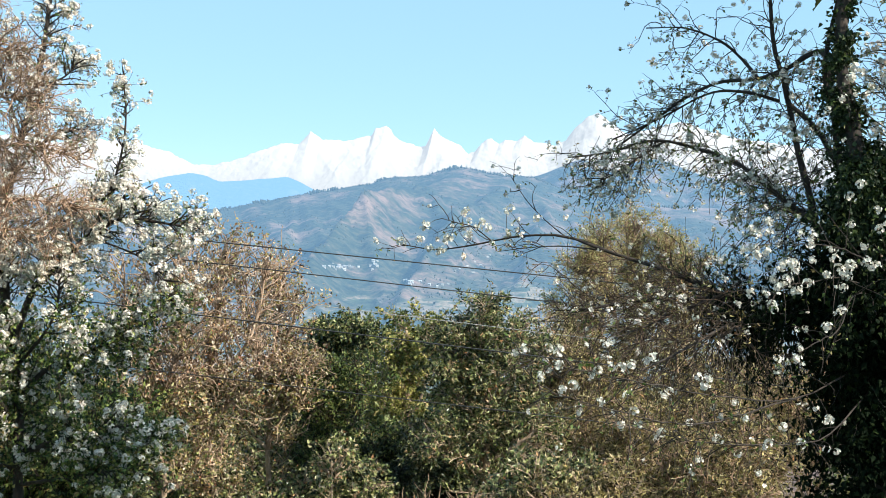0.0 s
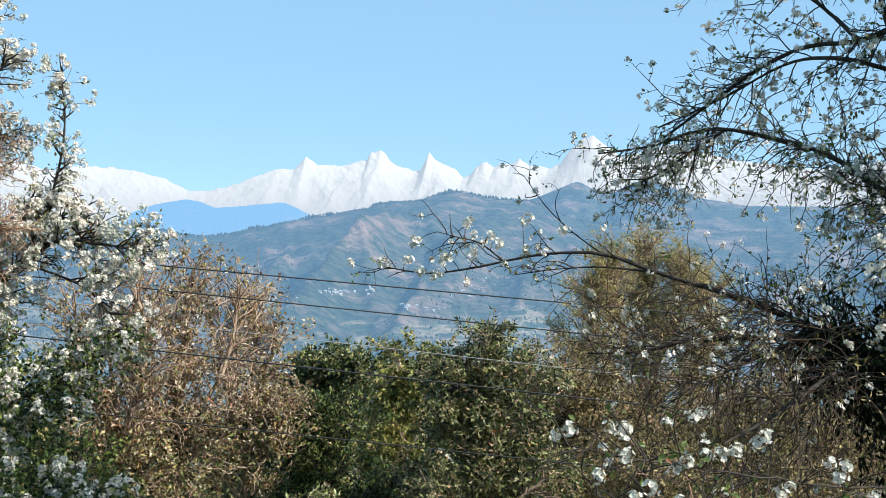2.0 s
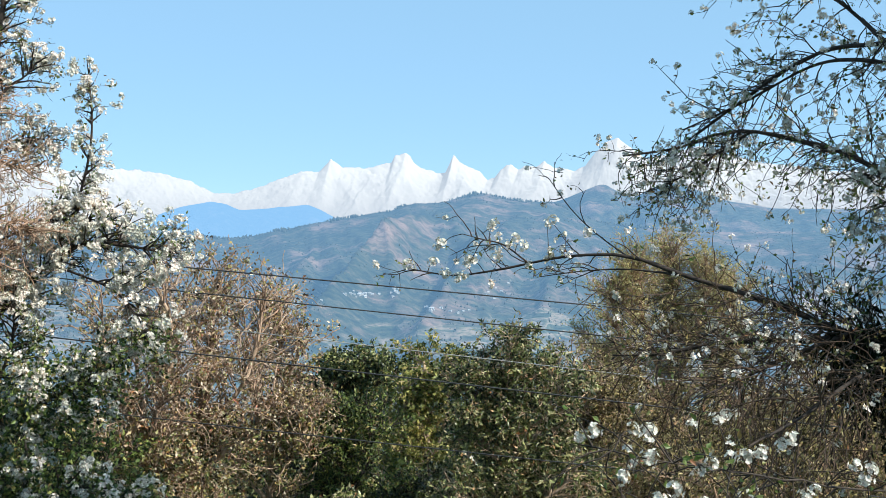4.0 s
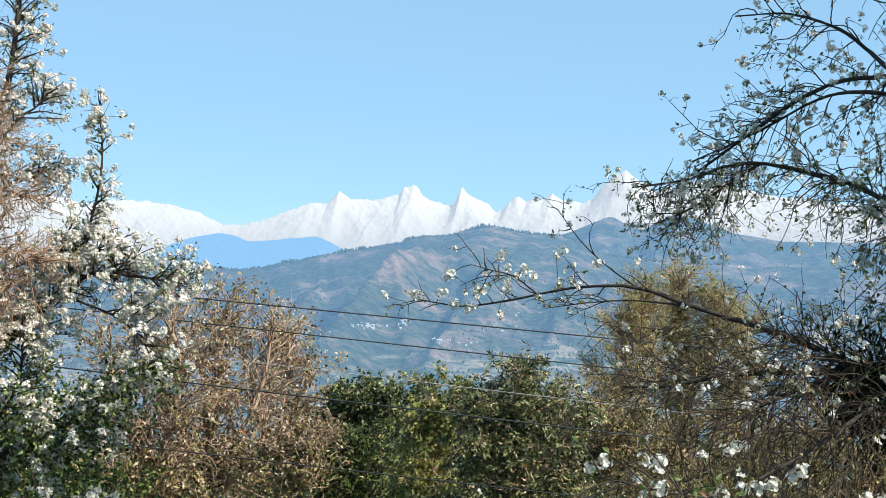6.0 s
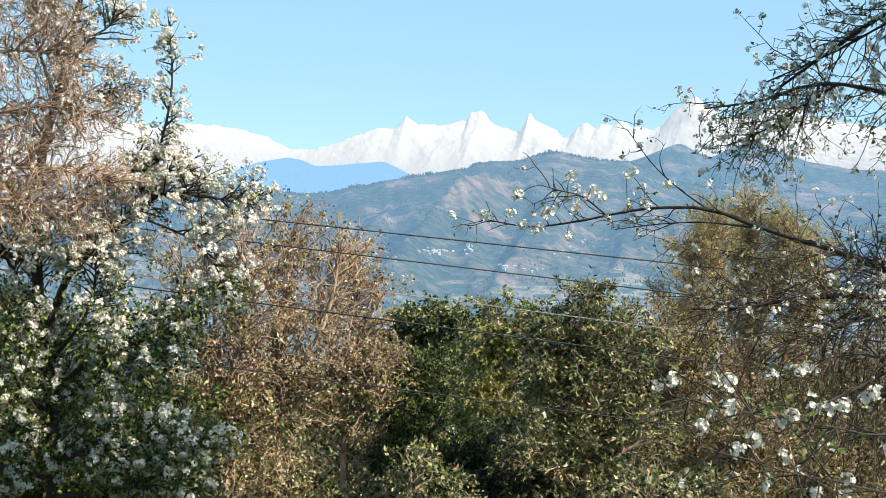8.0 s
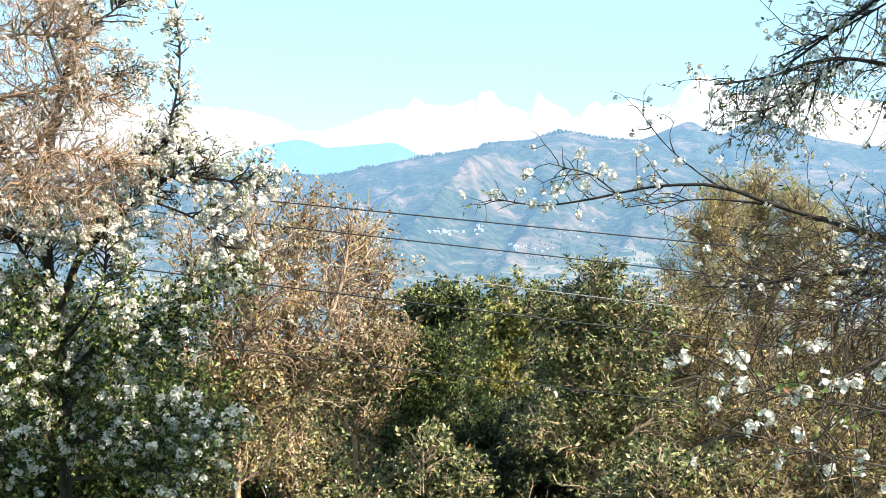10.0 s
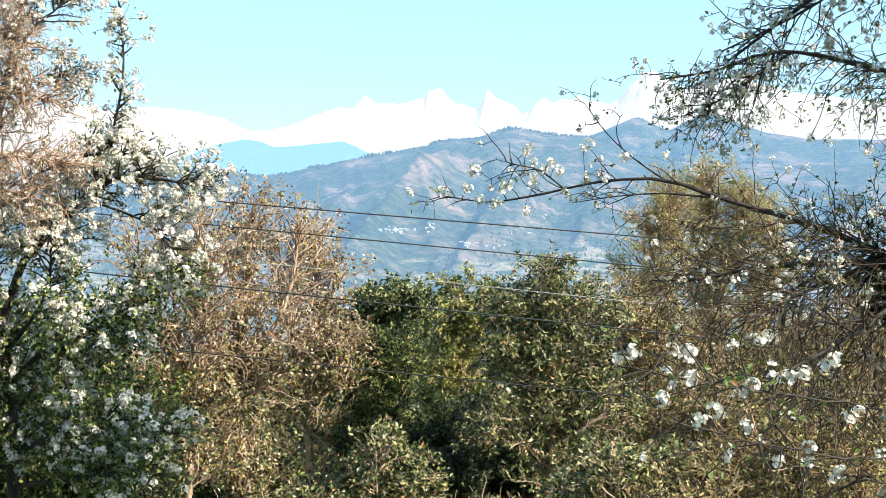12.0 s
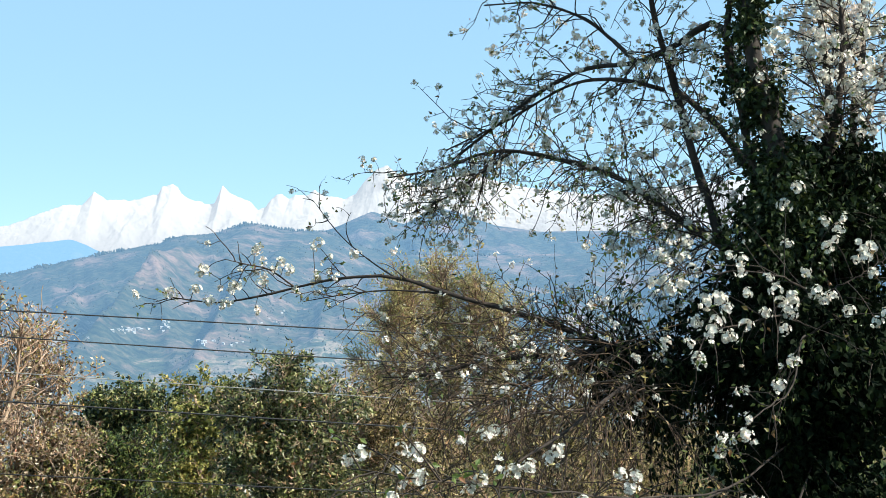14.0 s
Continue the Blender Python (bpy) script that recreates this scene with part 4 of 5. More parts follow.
    for i, h in enumerate(heads):
        near = flat[np.argmin(((flat - h) ** 2).sum(1))]
        mid = (near + h) / 2 + np.array([0, 0, 0.02])
        v, q = tubes(spline([near, mid, h], 7)[None], taper(1, 7, 0.0024, 0.0014), 5)
        stalk = piece("flower_stalk", v, q, BARK_DARK, t)
        for j in range(1 + (i % 4 == 0) if i < 45 or h[2] < 1.25 else 2 + i % 3):
            ob = new("flower_head", kinds[(i + j) % 4])
            ob.parent = stalk
            ob.matrix_basis = Matrix.LocRotScale(Vector(h) + (Vector((0.03 * j, 0, 0.02 * j)) if i < 45 else Vector(rng.normal(size=3) * 0.07 * (j > 0))), Euler((1.2 + rng.normal() * 0.5, rng.normal() * 0.5, rng.random() * 6)), ((0.78 if i < 32 else 1.05 if i < 45 else 0.95) + 0.3 * rng.random(),) * 3)
    s3 = sprout(rng, sprays, 190, (0.12, 0.4), 0.9, 0.5, -0.05, 0.12, 0.15, 6, 0.1, 1.0)
    twig_mesh(s3, 0.0028, 0.0013, BARK_DARK, t, 4)
    blossoms("blossom", rng, s3, 60, 4, 0.014, 0.021, t, 0.5, 1.0, 3)
    foliage("young_foliage", rng, LEAF, s3, 500, (0.02, 0.035), PEAR_LEAF, t, 0.2, 1.0, 0.01)
    # leafy growth between the low bough and the crotch
    crotch = sprout(rng, limbs[[8, 14, 14]][:, :12], 36, (0.3, 0.75), 0.8, 0.6, -0.35, 0.06, 0.2, 8, 0.1, 1.0)
    crotch = np.concatenate([crotch, sprout(rng, limbs[16:17, 2:8], 26, (0.2, 0.5), 0.7, 0.5, 0.5, 0.0, 0.2, 8, 0.0, 1.0)])
    crotch2 = sprout(rng, crotch, 340, (0.1, 0.3), 0.9, 0.6, 0.0, 0.05, 0.2, 5, 0.1, 1.0)
    twig_mesh(crotch, 0.0045, 0.0018, BARK_DARK, t, 4, "twig_growth")
    twig_mesh(crotch2, 0.002, 0.001, BARK_DARK, t, 3)
    foliage("young_foliage", rng, LEAF, crotch2, 950, (0.018, 0.036), PEAR_LEAF, t, 0.2, 1.0, 0.01)
    blossoms("blossom", rng, crotch2, 160, 7, 0.014, 0.021, t, 0.6, 1.0, 2)
    # thin twigs that hang between the arching limb and the low bough
    drape = np.concatenate([sprout(rng, limbs[[14]][:, 4:], 48, (0.3, 0.8), 0.5, 0.6, -0.5, 0.10, 0.2, 9, 0.0, 1.0), sprout(rng, limbs[[8, 15]], 30, (0.25, 0.6), 0.7, 0.5, -0.3, 0.08, 0.2, 9, 0.1, 1.0)])
    drape2 = sprout(rng, drape, 480, (0.05, 0.24), 0.9, 0.6, -0.1, 0.05, 0.2, 6, 0.1, 1.0)
    twig_mesh(drape, 0.0032, 0.0014, BARK_DARK, t, 5, "twig_growth")
    twig_mesh(drape2, 0.0017, 0.001, BARK_DARK, t, 4)
    blossoms("blossom", rng, drape2, 260, 6, 0.014, 0.021, t, 0.7, 1.0, 3)
    foliage("young_foliage", rng, LEAF, drape2, 900, (0.018, 0.034), PEAR_LEAF, t, 0.3, 1.0, 0.01)
    # and thin twigs that rise from the low bough
    rise = sprout(rng, limbs[16:17][:, 2:8], 20, (0.25, 0.55), 0.7, 0.5, 0.45, 0.0, 0.18, 9, 0.0, 1.0)
    rise2 = sprout(rng, rise, 150, (0.05, 0.22), 0.9, 0.6, 0.1, 0.02, 0.2, 6, 0.1, 1.0)
    twig_mesh(rise, 0.0032, 0.0014, BARK_DARK, t, 5, "twig_growth")
    twig_mesh(rise2, 0.0017, 0.001, BARK_DARK, t, 4)
    blossoms("blossom", rng, rise2, 55, 6, 0.015, 0.021, t, 0.7, 1.0, 3)
    foliage("young_foliage", rng, LEAF, rise2, 260, (0.018, 0.034), PEAR_LEAF, t, 0.3, 1.0, 0.01)
    # ivy over trunk and crotch; its two leaf tones paint in shade and sun
    low, upper = limbs[0][:10], limbs[0][9:13]
    stems = np.stack([spline(low, 24)])
    bulk = sprout(rng, stems[:1], 560, (0.35, 1.15), 1.0, 0.15, 0.05, 0.10, 0.2, 8, 0.25, 1.0)
    # below its hanging skirt the ivy keeps close to the trunk
    skirt, stem = (3.03, 5.73, 0.86), stems[0][6]
    off = np.hypot(bulk[:, :, 0] - stem[0], bulk[:, :, 1] - stem[1]).max(1)
    bulk = bulk[(bulk[:, :, 2].min(1) > skirt[2]) | (off < 0.5)]
    collar = sprout(rng, upper[None], 120, (0.12, 0.36), 1.0, 0.15, 0.0, 0.10, 0.2, 8, 0.0, 1.0)
    foliage("ivy_foliage", rng, ROUND_LEAF, collar, 7500, (0.022, 0.042), IVY_SUN_TONE, t, 0.0, 1.0, 0.05, 0.6)
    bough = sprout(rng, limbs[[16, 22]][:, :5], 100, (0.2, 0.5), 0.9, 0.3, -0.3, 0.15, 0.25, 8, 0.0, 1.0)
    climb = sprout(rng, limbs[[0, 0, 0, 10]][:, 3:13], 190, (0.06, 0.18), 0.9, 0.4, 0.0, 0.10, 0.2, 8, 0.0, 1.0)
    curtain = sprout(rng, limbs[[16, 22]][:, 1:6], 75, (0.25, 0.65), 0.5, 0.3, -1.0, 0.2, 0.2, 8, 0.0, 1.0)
    foliage("ivy_foliage", rng, NARROW_LEAF, curtain, 1900, (0.03, 0.06), IVY_SHADE_TONE, t, 0.0, 1.0, 0.03, 1.2)
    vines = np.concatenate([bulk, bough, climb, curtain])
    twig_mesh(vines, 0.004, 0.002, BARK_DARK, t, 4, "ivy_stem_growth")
    foliage("ivy_foliage", rng, ROUND_LEAF, bulk, 52000, (0.028, 0.052), IVY_SHADE_TONE, t, 0.0, 1.0, 0.06, 0.6)
    foliage("ivy_foliage", rng, NARROW_LEAF, bough, 2400, (0.03, 0.06), IVY_SHADE_TONE, t, 0.0, 1.0, 0.03, 1.2)
    foliage("ivy_foliage", rng, ROUND_LEAF, climb, 4300, (0.018, 0.04), IVY_SUN_TONE, t, 0.0, 1.0, 0.04, 0.6)
    mantle = sprout(rng, limbs[[23, 24, 24, 24]][:, :6], 150, (0.2, 0.5), 1.0, 0.3, 0.0, 0.10, 0.2, 8, 0.0, 1.0)
    twig_mesh(mantle, 0.004, 0.002, BARK_DARK, t, 4, "ivy_stem_growth")
    foliage("ivy_foliage", rng, ROUND_LEAF, mantle, 13000, (0.026, 0.05), IVY_SHADE_TONE, t, 0.0, 1.0, 0.05, 0.6)
    foliage("ivy_foliage", rng, ROUND_LEAF, mantle, 2200, (0.026, 0.05), IVY_SUN_TONE, t, 0.3, 1.0, 0.05, 0.6)
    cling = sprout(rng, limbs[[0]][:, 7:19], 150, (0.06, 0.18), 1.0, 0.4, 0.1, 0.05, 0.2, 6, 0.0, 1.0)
    foliage("ivy_foliage", rng, ROUND_LEAF, cling, 6200, (0.022, 0.045), IVY_SUN_TONE, t, 0.0, 1.0, 0.03, 0.6)
    sunny = sprout(rng, limbs[23:][:, 4:16], 120, (0.2, 0.55), 0.8, 0.5, 0.0, 0.08, 0.15, 7, 0.0, 1.0)
    twig_mesh(sunny, 0.004, 0.0018, BARK_DARK, t, 4)
    blossoms("blossom", rng, sunny, 320, 9, 0.022, 0.026, t, 0.3, 1.0, 3)
    return t


build_near_tree()


# -- white-blossomed tree on the other side --
def build_far_blossom_tree():
    rng = np.random.default_rng(43)
    trunk = [(-4.34, 13.04, -2.95), (-4.38, 13.04, -1.36), (-4.38, 13.04, -0.31), (-4.53, 13.04, 0.97), (-4.49, 13.04, 2.02), (-4.24, 13.04, 3.05), (-4.03, 13.04, 3.97), (-4.00, 13.24, 5.05)]
    t = thing("blossoming_tree", (trunk[0][0], trunk[0][1], float(ground_height(trunk[0][0], trunk[0][1]))), "large spreading pear tree thick with white blossom clusters", "tree")
    limbs = [limb_mesh("trunk", grounded(trunk), 0.085, 0.025, BARK_DARK, t, seed=3)]
    table = [
        ([(-4.48, 13.04, 0.16), (-4.18, 12.94, 0.92), (-3.80, 12.84, 1.27), (-3.49, 12.74, 1.57), (-3.06, 12.64, 1.78), (-2.65, 12.54, 1.73), (-2.18, 12.54, 1.66)], 0.05, 0.01),
        ([(-3.46, 12.74, 1.59), (-3.20, 12.74, 2.18), (-3.06, 12.74, 2.85), (-3.09, 12.74, 3.50)], 0.022, 0.006),
        ([(-4.39, 13.04, -1.01), (-3.66, 12.74, -0.74), (-3.04, 12.54, -0.59), (-2.63, 12.44, -0.65)], 0.04, 0.01),
        ([(-4.39, 13.04, -0.31), (-3.92, 12.84, 0.07), (-3.29, 12.64, 0.32), (-2.79, 12.44, 0.51)], 0.035, 0.01),
        ([(-4.50, 13.04, 1.32), (-4.99, 13.24, 2.02), (-5.50, 13.34, 2.73), (-5.90, 13.44, 3.57)], 0.05, 0.015),
        ([(-4.44, 13.04, 2.25), (-4.09, 13.04, 2.65), (-3.86, 13.04, 2.77), (-3.71, 13.04, 2.83)], 0.025, 0.006),
        ([(-4.26, 13.04, 3.00), (-3.97, 13.04, 3.34), (-3.80, 13.04, 3.46), (-3.68, 13.04, 3.60)], 0.02, 0.006),
        ([(-4.50, 13.04, 0.97), (-5.15, 13.04, 1.32), (-5.79, 13.04, 1.66)], 0.04, 0.01),
        ([(-4.38, 13.04, -0.66), (-4.84, 12.84, -0.28), (-5.45, 12.64, 0.08)], 0.04, 0.01),
        ([(-4.47, 13.04, 1.44), (-3.95, 12.94, 1.84), (-3.34, 12.84, 2.01), (-2.86, 12.74, 1.98)], 0.02, 0.006),
        ([(-4.48, 13.04, 0.51), (-4.69, 12.74, 1.04), (-4.89, 12.54, 1.83), (-5.01, 12.44, 2.82)], 0.03, 0.008),
        ([(-4.39, 13.04, 0.04), (-3.91, 12.64, 0.54), (-3.77, 12.54, 1.00), (-3.88, 12.54, 1.44)], 0.025, 0.006),
        ([(-4.39, 13.04, -0.66), (-4.50, 12.54, -0.18), (-4.60, 12.34, 0.34), (-4.54, 12.34, 0.67)], 0.025, 0.006),
        ([(-4.32, 13.04, 2.71), (-4.55, 13.04, 3.40), (-4.67, 13.04, 4.09), (-4.72, 13.04, 4.66)], 0.02, 0.006),
        ([(-3.49, 12.74, 1.57), (-2.87, 12.54, 1.34), (-2.57, 12.44, 1.07), (-2.46, 12.44, 0.79)], 0.014, 0.005),
        ([(-4.38, 13.04, -1.36), (-3.80, 12.64, -1.21), (-3.21, 12.34, -1.08), (-2.78, 12.14, -0.98)], 0.025, 0.006),
        ([(-4.38, 13.04, -1.18), (-4.62, 12.54, -0.97), (-4.99, 12.34, -0.88), (-5.34, 12.24, -0.75)], 0.025, 0.006),
    ]
    for i, (pts, r0, r1) in enumerate(table):
        limbs.append(limb_mesh("limb", pts, r0, r1, BARK_DARK, t, seed=90 + i, sides=8))
    limbs = np.stack(limbs)
    s1 = sprout(rng, np.delete(limbs, 2, 0), 860, (0.2, 0.6), 0.85, 0.7, 0.15, 0.03, 0.12, 8, 0.25, 1.0)
    s1 = np.concatenate([s1, sprout(rng, limbs[2:3], 46, (0.06, 0.24), 0.9, 0.5, 0.1, 0.0, 0.12, 8, 0.1, 1.0)])
    s2 = sprout(rng, s1, 4200, (0.10, 0.3), 0.9, 0.7, 0.1, 0.02, 0.15, 5, 0.1, 1.0)
    rest = branches(s1, 0.011, 0.004, BARK_DARK, t, 90)
    twig_mesh(rest, 0.01, 0.004, BARK_DARK, t, 5, "twig_growth")
    twig_mesh(s2, 0.0028, 0.0016, BARK_DARK, t, 4)
    low = s2[:, 0, 2] < 0.9
    foliage("young_foliage", rng, LEAF, s2[low], 17000, (0.035, 0.07), UNDER_LEAF, t, 0.0, 1.0, 0.08)
    blossoms("blossom", rng, s2[low], 560, 15, 0.036, 0.036, t, 0.6, 1.0, 3, 0.02)
    s2 = s2[~low | (rng.random(len(s2)) < 0.62)]
    # the crown is thinner towards the tan-twigged neighbour
    s2 = s2[rng.random(len(s2)) > 0.62 * np.clip((-3.5 - s2[:, 0, 0]) / 0.5, 0, 1) * np.clip((s2[:, 0, 2] - 1.7) / 0.5, 0, 1)]
    blossoms("blossom", rng, s2, 2900, 16, 0.036, 0.035, t, 0.6, 1.0, 4, 0.02)
    foliage("young_foliage", rng, LEAF, s2, 6500, (0.03, 0.055), PEAR_LEAF, t, 0.0, 0.9, 0.03)
    return t


build_far_blossom_tree()

# a sunlit, finer-twigged one beside it
def build_tan_tree():
    trunk = [(-6.19, 12.04, -2.36), (-6.18, 12.04, -0.72), (-6.11, 12.04, 0.90), (-5.94, 12.04, 1.97), (-5.77, 12.04, 3.04)]
    rng = np.random.default_rng(71)
    t = thing("blossoming_tree", (trunk[0][0], trunk[0][1], float(ground_height(trunk[0][0], trunk[0][1]))), "sunlit tan-twigged tree with thin arching branches and sparse blossom", "tree")
    paths = [limb_mesh("trunk", grounded(trunk), 0.10, 0.03, BARK_TAN, t, seed=5)]
    for i, pts in enumerate((
        [(-6.06, 12.04, 1.33), (-5.30, 11.94, 1.81), (-4.56, 11.84, 1.97), (-3.89, 11.74, 1.97), (-3.32, 11.74, 1.87)], [(-6.00, 12.04, 1.54), (-5.24, 11.94, 2.24), (-4.45, 11.84, 2.50), (-3.87, 11.84, 2.55), (-3.40, 11.84, 2.42)],
        [(-5.94, 12.04, 1.81), (-5.30, 11.94, 2.71), (-4.61, 11.84, 3.02), (-4.13, 11.84, 3.07), (-3.71, 11.84, 2.97)], [(-5.89, 12.04, 2.24), (-5.39, 12.04, 3.15), (-4.85, 12.04, 3.52), (-4.36, 12.04, 3.63), (-3.99, 12.04, 3.52)],
        [(-6.08, 12.04, 1.11), (-5.42, 11.84, 1.44), (-4.74, 11.74, 1.60), (-4.07, 11.64, 1.66), (-3.60, 11.64, 1.61)], [(-5.83, 12.04, 2.51), (-5.44, 12.04, 3.89), (-4.85, 12.04, 4.27), (-4.31, 12.04, 4.32)])):
        paths.append(limb_mesh("limb", pts, 0.03, 0.006, BARK_TAN, t, seed=140 + i, sides=7))
    paths = np.stack(paths)
    s1 = sprout(rng, paths[1:], 560, (0.3, 0.8), 0.85, 0.6, 0.08, 0.03, 0.30, 9, 0.15, 1.0)
    s2 = sprout(rng, s1, 4800, (0.12, 0.40), 0.9, 0.6, 0.1, 0.02, 0.28, 6, 0.1, 1.0)
    rest = branches(s1, 0.010, 0.0035, BARK_TAN, t, 60)
    twig_mesh(rest, 0.0095, 0.0035, BARK_TAN, t, 5, "twig_growth")
    twig_mesh(s2, 0.0032, 0.0018, BARK_TAN, t, 4)
    blossoms("blossom", rng, s2, 1000, 6, 0.020, 0.028, t, 0.4, 1.0, 3, 0.01)
    foliage("young_foliage", rng, LEAF, s2, 2500, (0.02, 0.04), PEAR_LEAF, t, 0.2, 1.0, 0.01)


build_tan_tree()

# -- dry brown trees --
def dry_undergrowth(t, s1, s2, rng):
    """Pale tangled shoots round the trunk; the lower ones still carry green and yellow leaves."""
    tangle = sprout(rng, s1, 150, (0.35, 0.95), 0.9, 0.4, 0.25, 0.0, 0.38, 9, 0.0, 0.8)
    twig_mesh(tangle, 0.0095, 0.004, BARK_PALE, t, 5, "twig_growth")
    low = s2[s2[:, 0, 2] < -0.7]
    if len(low):
        foliage("leaf_canopy", rng, LEAF, low, 1800, (0.045, 0.085), GREEN_LEAF, t, 0.2, 1.0, 0.06)
        foliage("leaf_canopy", rng, LEAF, low, 1500, (0.045, 0.085), THICKET, t, 0.2, 1.0, 0.06)


dry_undergrowth(*bush_tree("dry_tree", "half-bare tree with pale trunk and curled brown leaves", "tree", [(-2.61, 17.04, -2.76), (-2.69, 17.04, -1.62), (-2.75, 17.04, -0.86), (-2.58, 17.04, 0.20), (-2.50, 17.04, 0.81), (-2.47, 17.04, 1.41)], [[(-2.74, 17.04, -1.01), (-2.98, 16.94, -0.39), (-3.05, 16.94, 0.21), (-2.98, 16.94, 0.81)], [(-2.69, 17.04, -0.71), (-2.16, 17.04, -0.10), (-1.94, 17.04, 0.51), (-1.86, 17.04, 1.04)], [(-2.58, 17.04, 0.20), (-2.84, 17.04, 0.66), (-2.92, 17.04, 1.11)], [(-2.69, 17.04, -1.16), (-2.13, 16.84, -0.75), (-1.69, 16.84, -0.37)], [(-2.69, 17.04, -1.62), (-3.11, 16.84, -1.13), (-3.33, 16.84, -0.76)]], DRY_LEAF, BARK_PALE, 81, 0.08, 230, (0.5, 1.1), 1500, (0.2, 0.45), 19000, (0.033, 0.068), 0.6, 0.0, spread=0.85, twig_r=0.006, group="dry trees", bare_above=(-0.9, 1.0), lo=0.16, twig=BARK_TWIG, jitter=0.035))
dry_undergrowth(*bush_tree("dry_tree", "half-bare tree with forked pale trunk and dry leaves", "tree", [(-3.18, 16.04, -2.51), (-3.23, 16.04, -1.58), (-3.25, 16.04, -1.15), (-3.18, 16.04, -0.65), (-2.96, 16.04, -0.00), (-2.89, 16.04, 0.71), (-3.03, 16.04, 1.21)], [[(-3.20, 16.04, -0.72), (-3.43, 16.04, -0.36), (-3.68, 16.04, 0.28), (-3.75, 16.04, 0.99)], [(-3.18, 16.04, -0.65), (-3.36, 16.24, 0.26), (-3.36, 16.24, 1.06)], [(-3.23, 16.04, -1.29), (-3.89, 16.04, -1.01), (-4.32, 16.04, -0.73)]], DRY_LEAF, BARK_PALE, 83, 0.075, 190, (0.5, 1.0), 1400, (0.2, 0.45), 16500, (0.033, 0.068), 0.6, 0.0, spread=0.85, twig_r=0.006, group="dry trees", bare_above=(-0.9, 1.0), lo=0.16, twig=BARK_TWIG, jitter=0.035))
dry_undergrowth(*bush_tree("dry_tree", "slender dry tree with upright twigs and rusty leaves", "tree", [(-1.89, 18.54, -3.13), (-1.94, 18.54, -1.56), (-1.84, 18.54, -0.24), (-1.79, 18.54, 0.58), (-1.76, 18.54, 1.08)], [[(-1.96, 18.54, -1.23), (-2.19, 18.54, -0.41), (-2.27, 18.54, 0.42), (-2.31, 18.54, 0.91)], [(-1.94, 18.54, -0.65), (-1.57, 18.54, 0.09), (-1.51, 18.54, 0.59)], [(-1.92, 18.54, -1.72), (-1.51, 18.34, -1.03), (-1.35, 18.34, -0.54)], [(-1.96, 18.54, -1.89), (-2.42, 18.44, -1.38), (-2.67, 18.44, -0.89)]], DRY_LEAF, BARK_PALE, 85, 0.06, 190, (0.4, 0.9), 1300, (0.2, 0.42), 16500, (0.033, 0.068), 0.6, 0.0, spread=0.85, twig_r=0.006, group="dry trees", bare_above=(-0.9, 1.0), lo=0.16, twig=BARK_TWIG, jitter=0.035))

# -- green trees of the slope --
bush_tree("green_tree", "dense broad-crowned dark green tree", "tree", [(-1.10, 25.04, -5.33), (-1.17, 25.04, -3.09), (-1.23, 25.04, -1.42), (-1.20, 25.04, -0.53)], [[(-1.17, 25.04, -3.09), (-1.67, 25.04, -1.87), (-1.73, 25.04, -0.87)], [(-1.17, 25.04, -2.87), (-0.51, 25.04, -1.53), (-0.35, 25.04, -0.64)], [(-1.20, 25.04, -1.98), (-0.83, 24.64, -1.04), (-0.67, 24.64, -0.49)], [(-1.17, 25.04, -3.76), (-1.70, 24.64, -3.24), (-2.14, 24.64, -2.59)]], DEEP_LEAF, BARK_DARK, 101, 0.12, 270, (0.4, 1.0), 2200, (0.2, 0.45), 32000, (0.055, 0.105), 0.3)
bush_tree("green_tree", "feathery grey-green tree with slim dark stems", "tree", [(-0.92, 19.04, -3.67), (-0.97, 19.04, -2.48), (-0.99, 19.04, -1.63), (-0.96, 19.04, -0.62)], [[(-0.97, 19.04, -2.40), (-1.31, 19.04, -1.64), (-1.40, 19.04, -0.96)], [(-0.97, 19.04, -2.14), (-0.55, 19.04, -1.46), (-0.47, 19.04, -0.78)], [(-0.97, 19.04, -2.65), (-0.38, 18.84, -2.26), (-0.04, 18.84, -1.84)]], UNDER_LEAF, BARK_DARK, 107, 0.06, 190, (0.3, 0.8), 1600, (0.15, 0.4), 16000, (0.045, 0.09), 0.4, template=NARROW_LEAF)
bush_tree("green_tree", "young yellow-green tree with airy crown", "tree", [(0.47, 23.04, -4.75), (0.41, 23.04, -2.70), (0.40, 23.04, -1.27), (0.34, 23.04, -0.25)], [[(0.41, 23.04, -2.70), (0.04, 23.04, -1.68), (-0.01, 23.04, -0.76)], [(0.40, 23.04, -2.29), (0.75, 23.04, -1.27), (0.70, 23.04, -0.45)], [(0.41, 23.04, -3.32), (-0.15, 23.04, -2.91), (-0.46, 23.04, -2.30)]], LIME_LEAF, BARK_PALE, 103, 0.08, 190, (0.4, 0.9), 1500, (0.18, 0.4), 15000, (0.055, 0.10), 0.4)
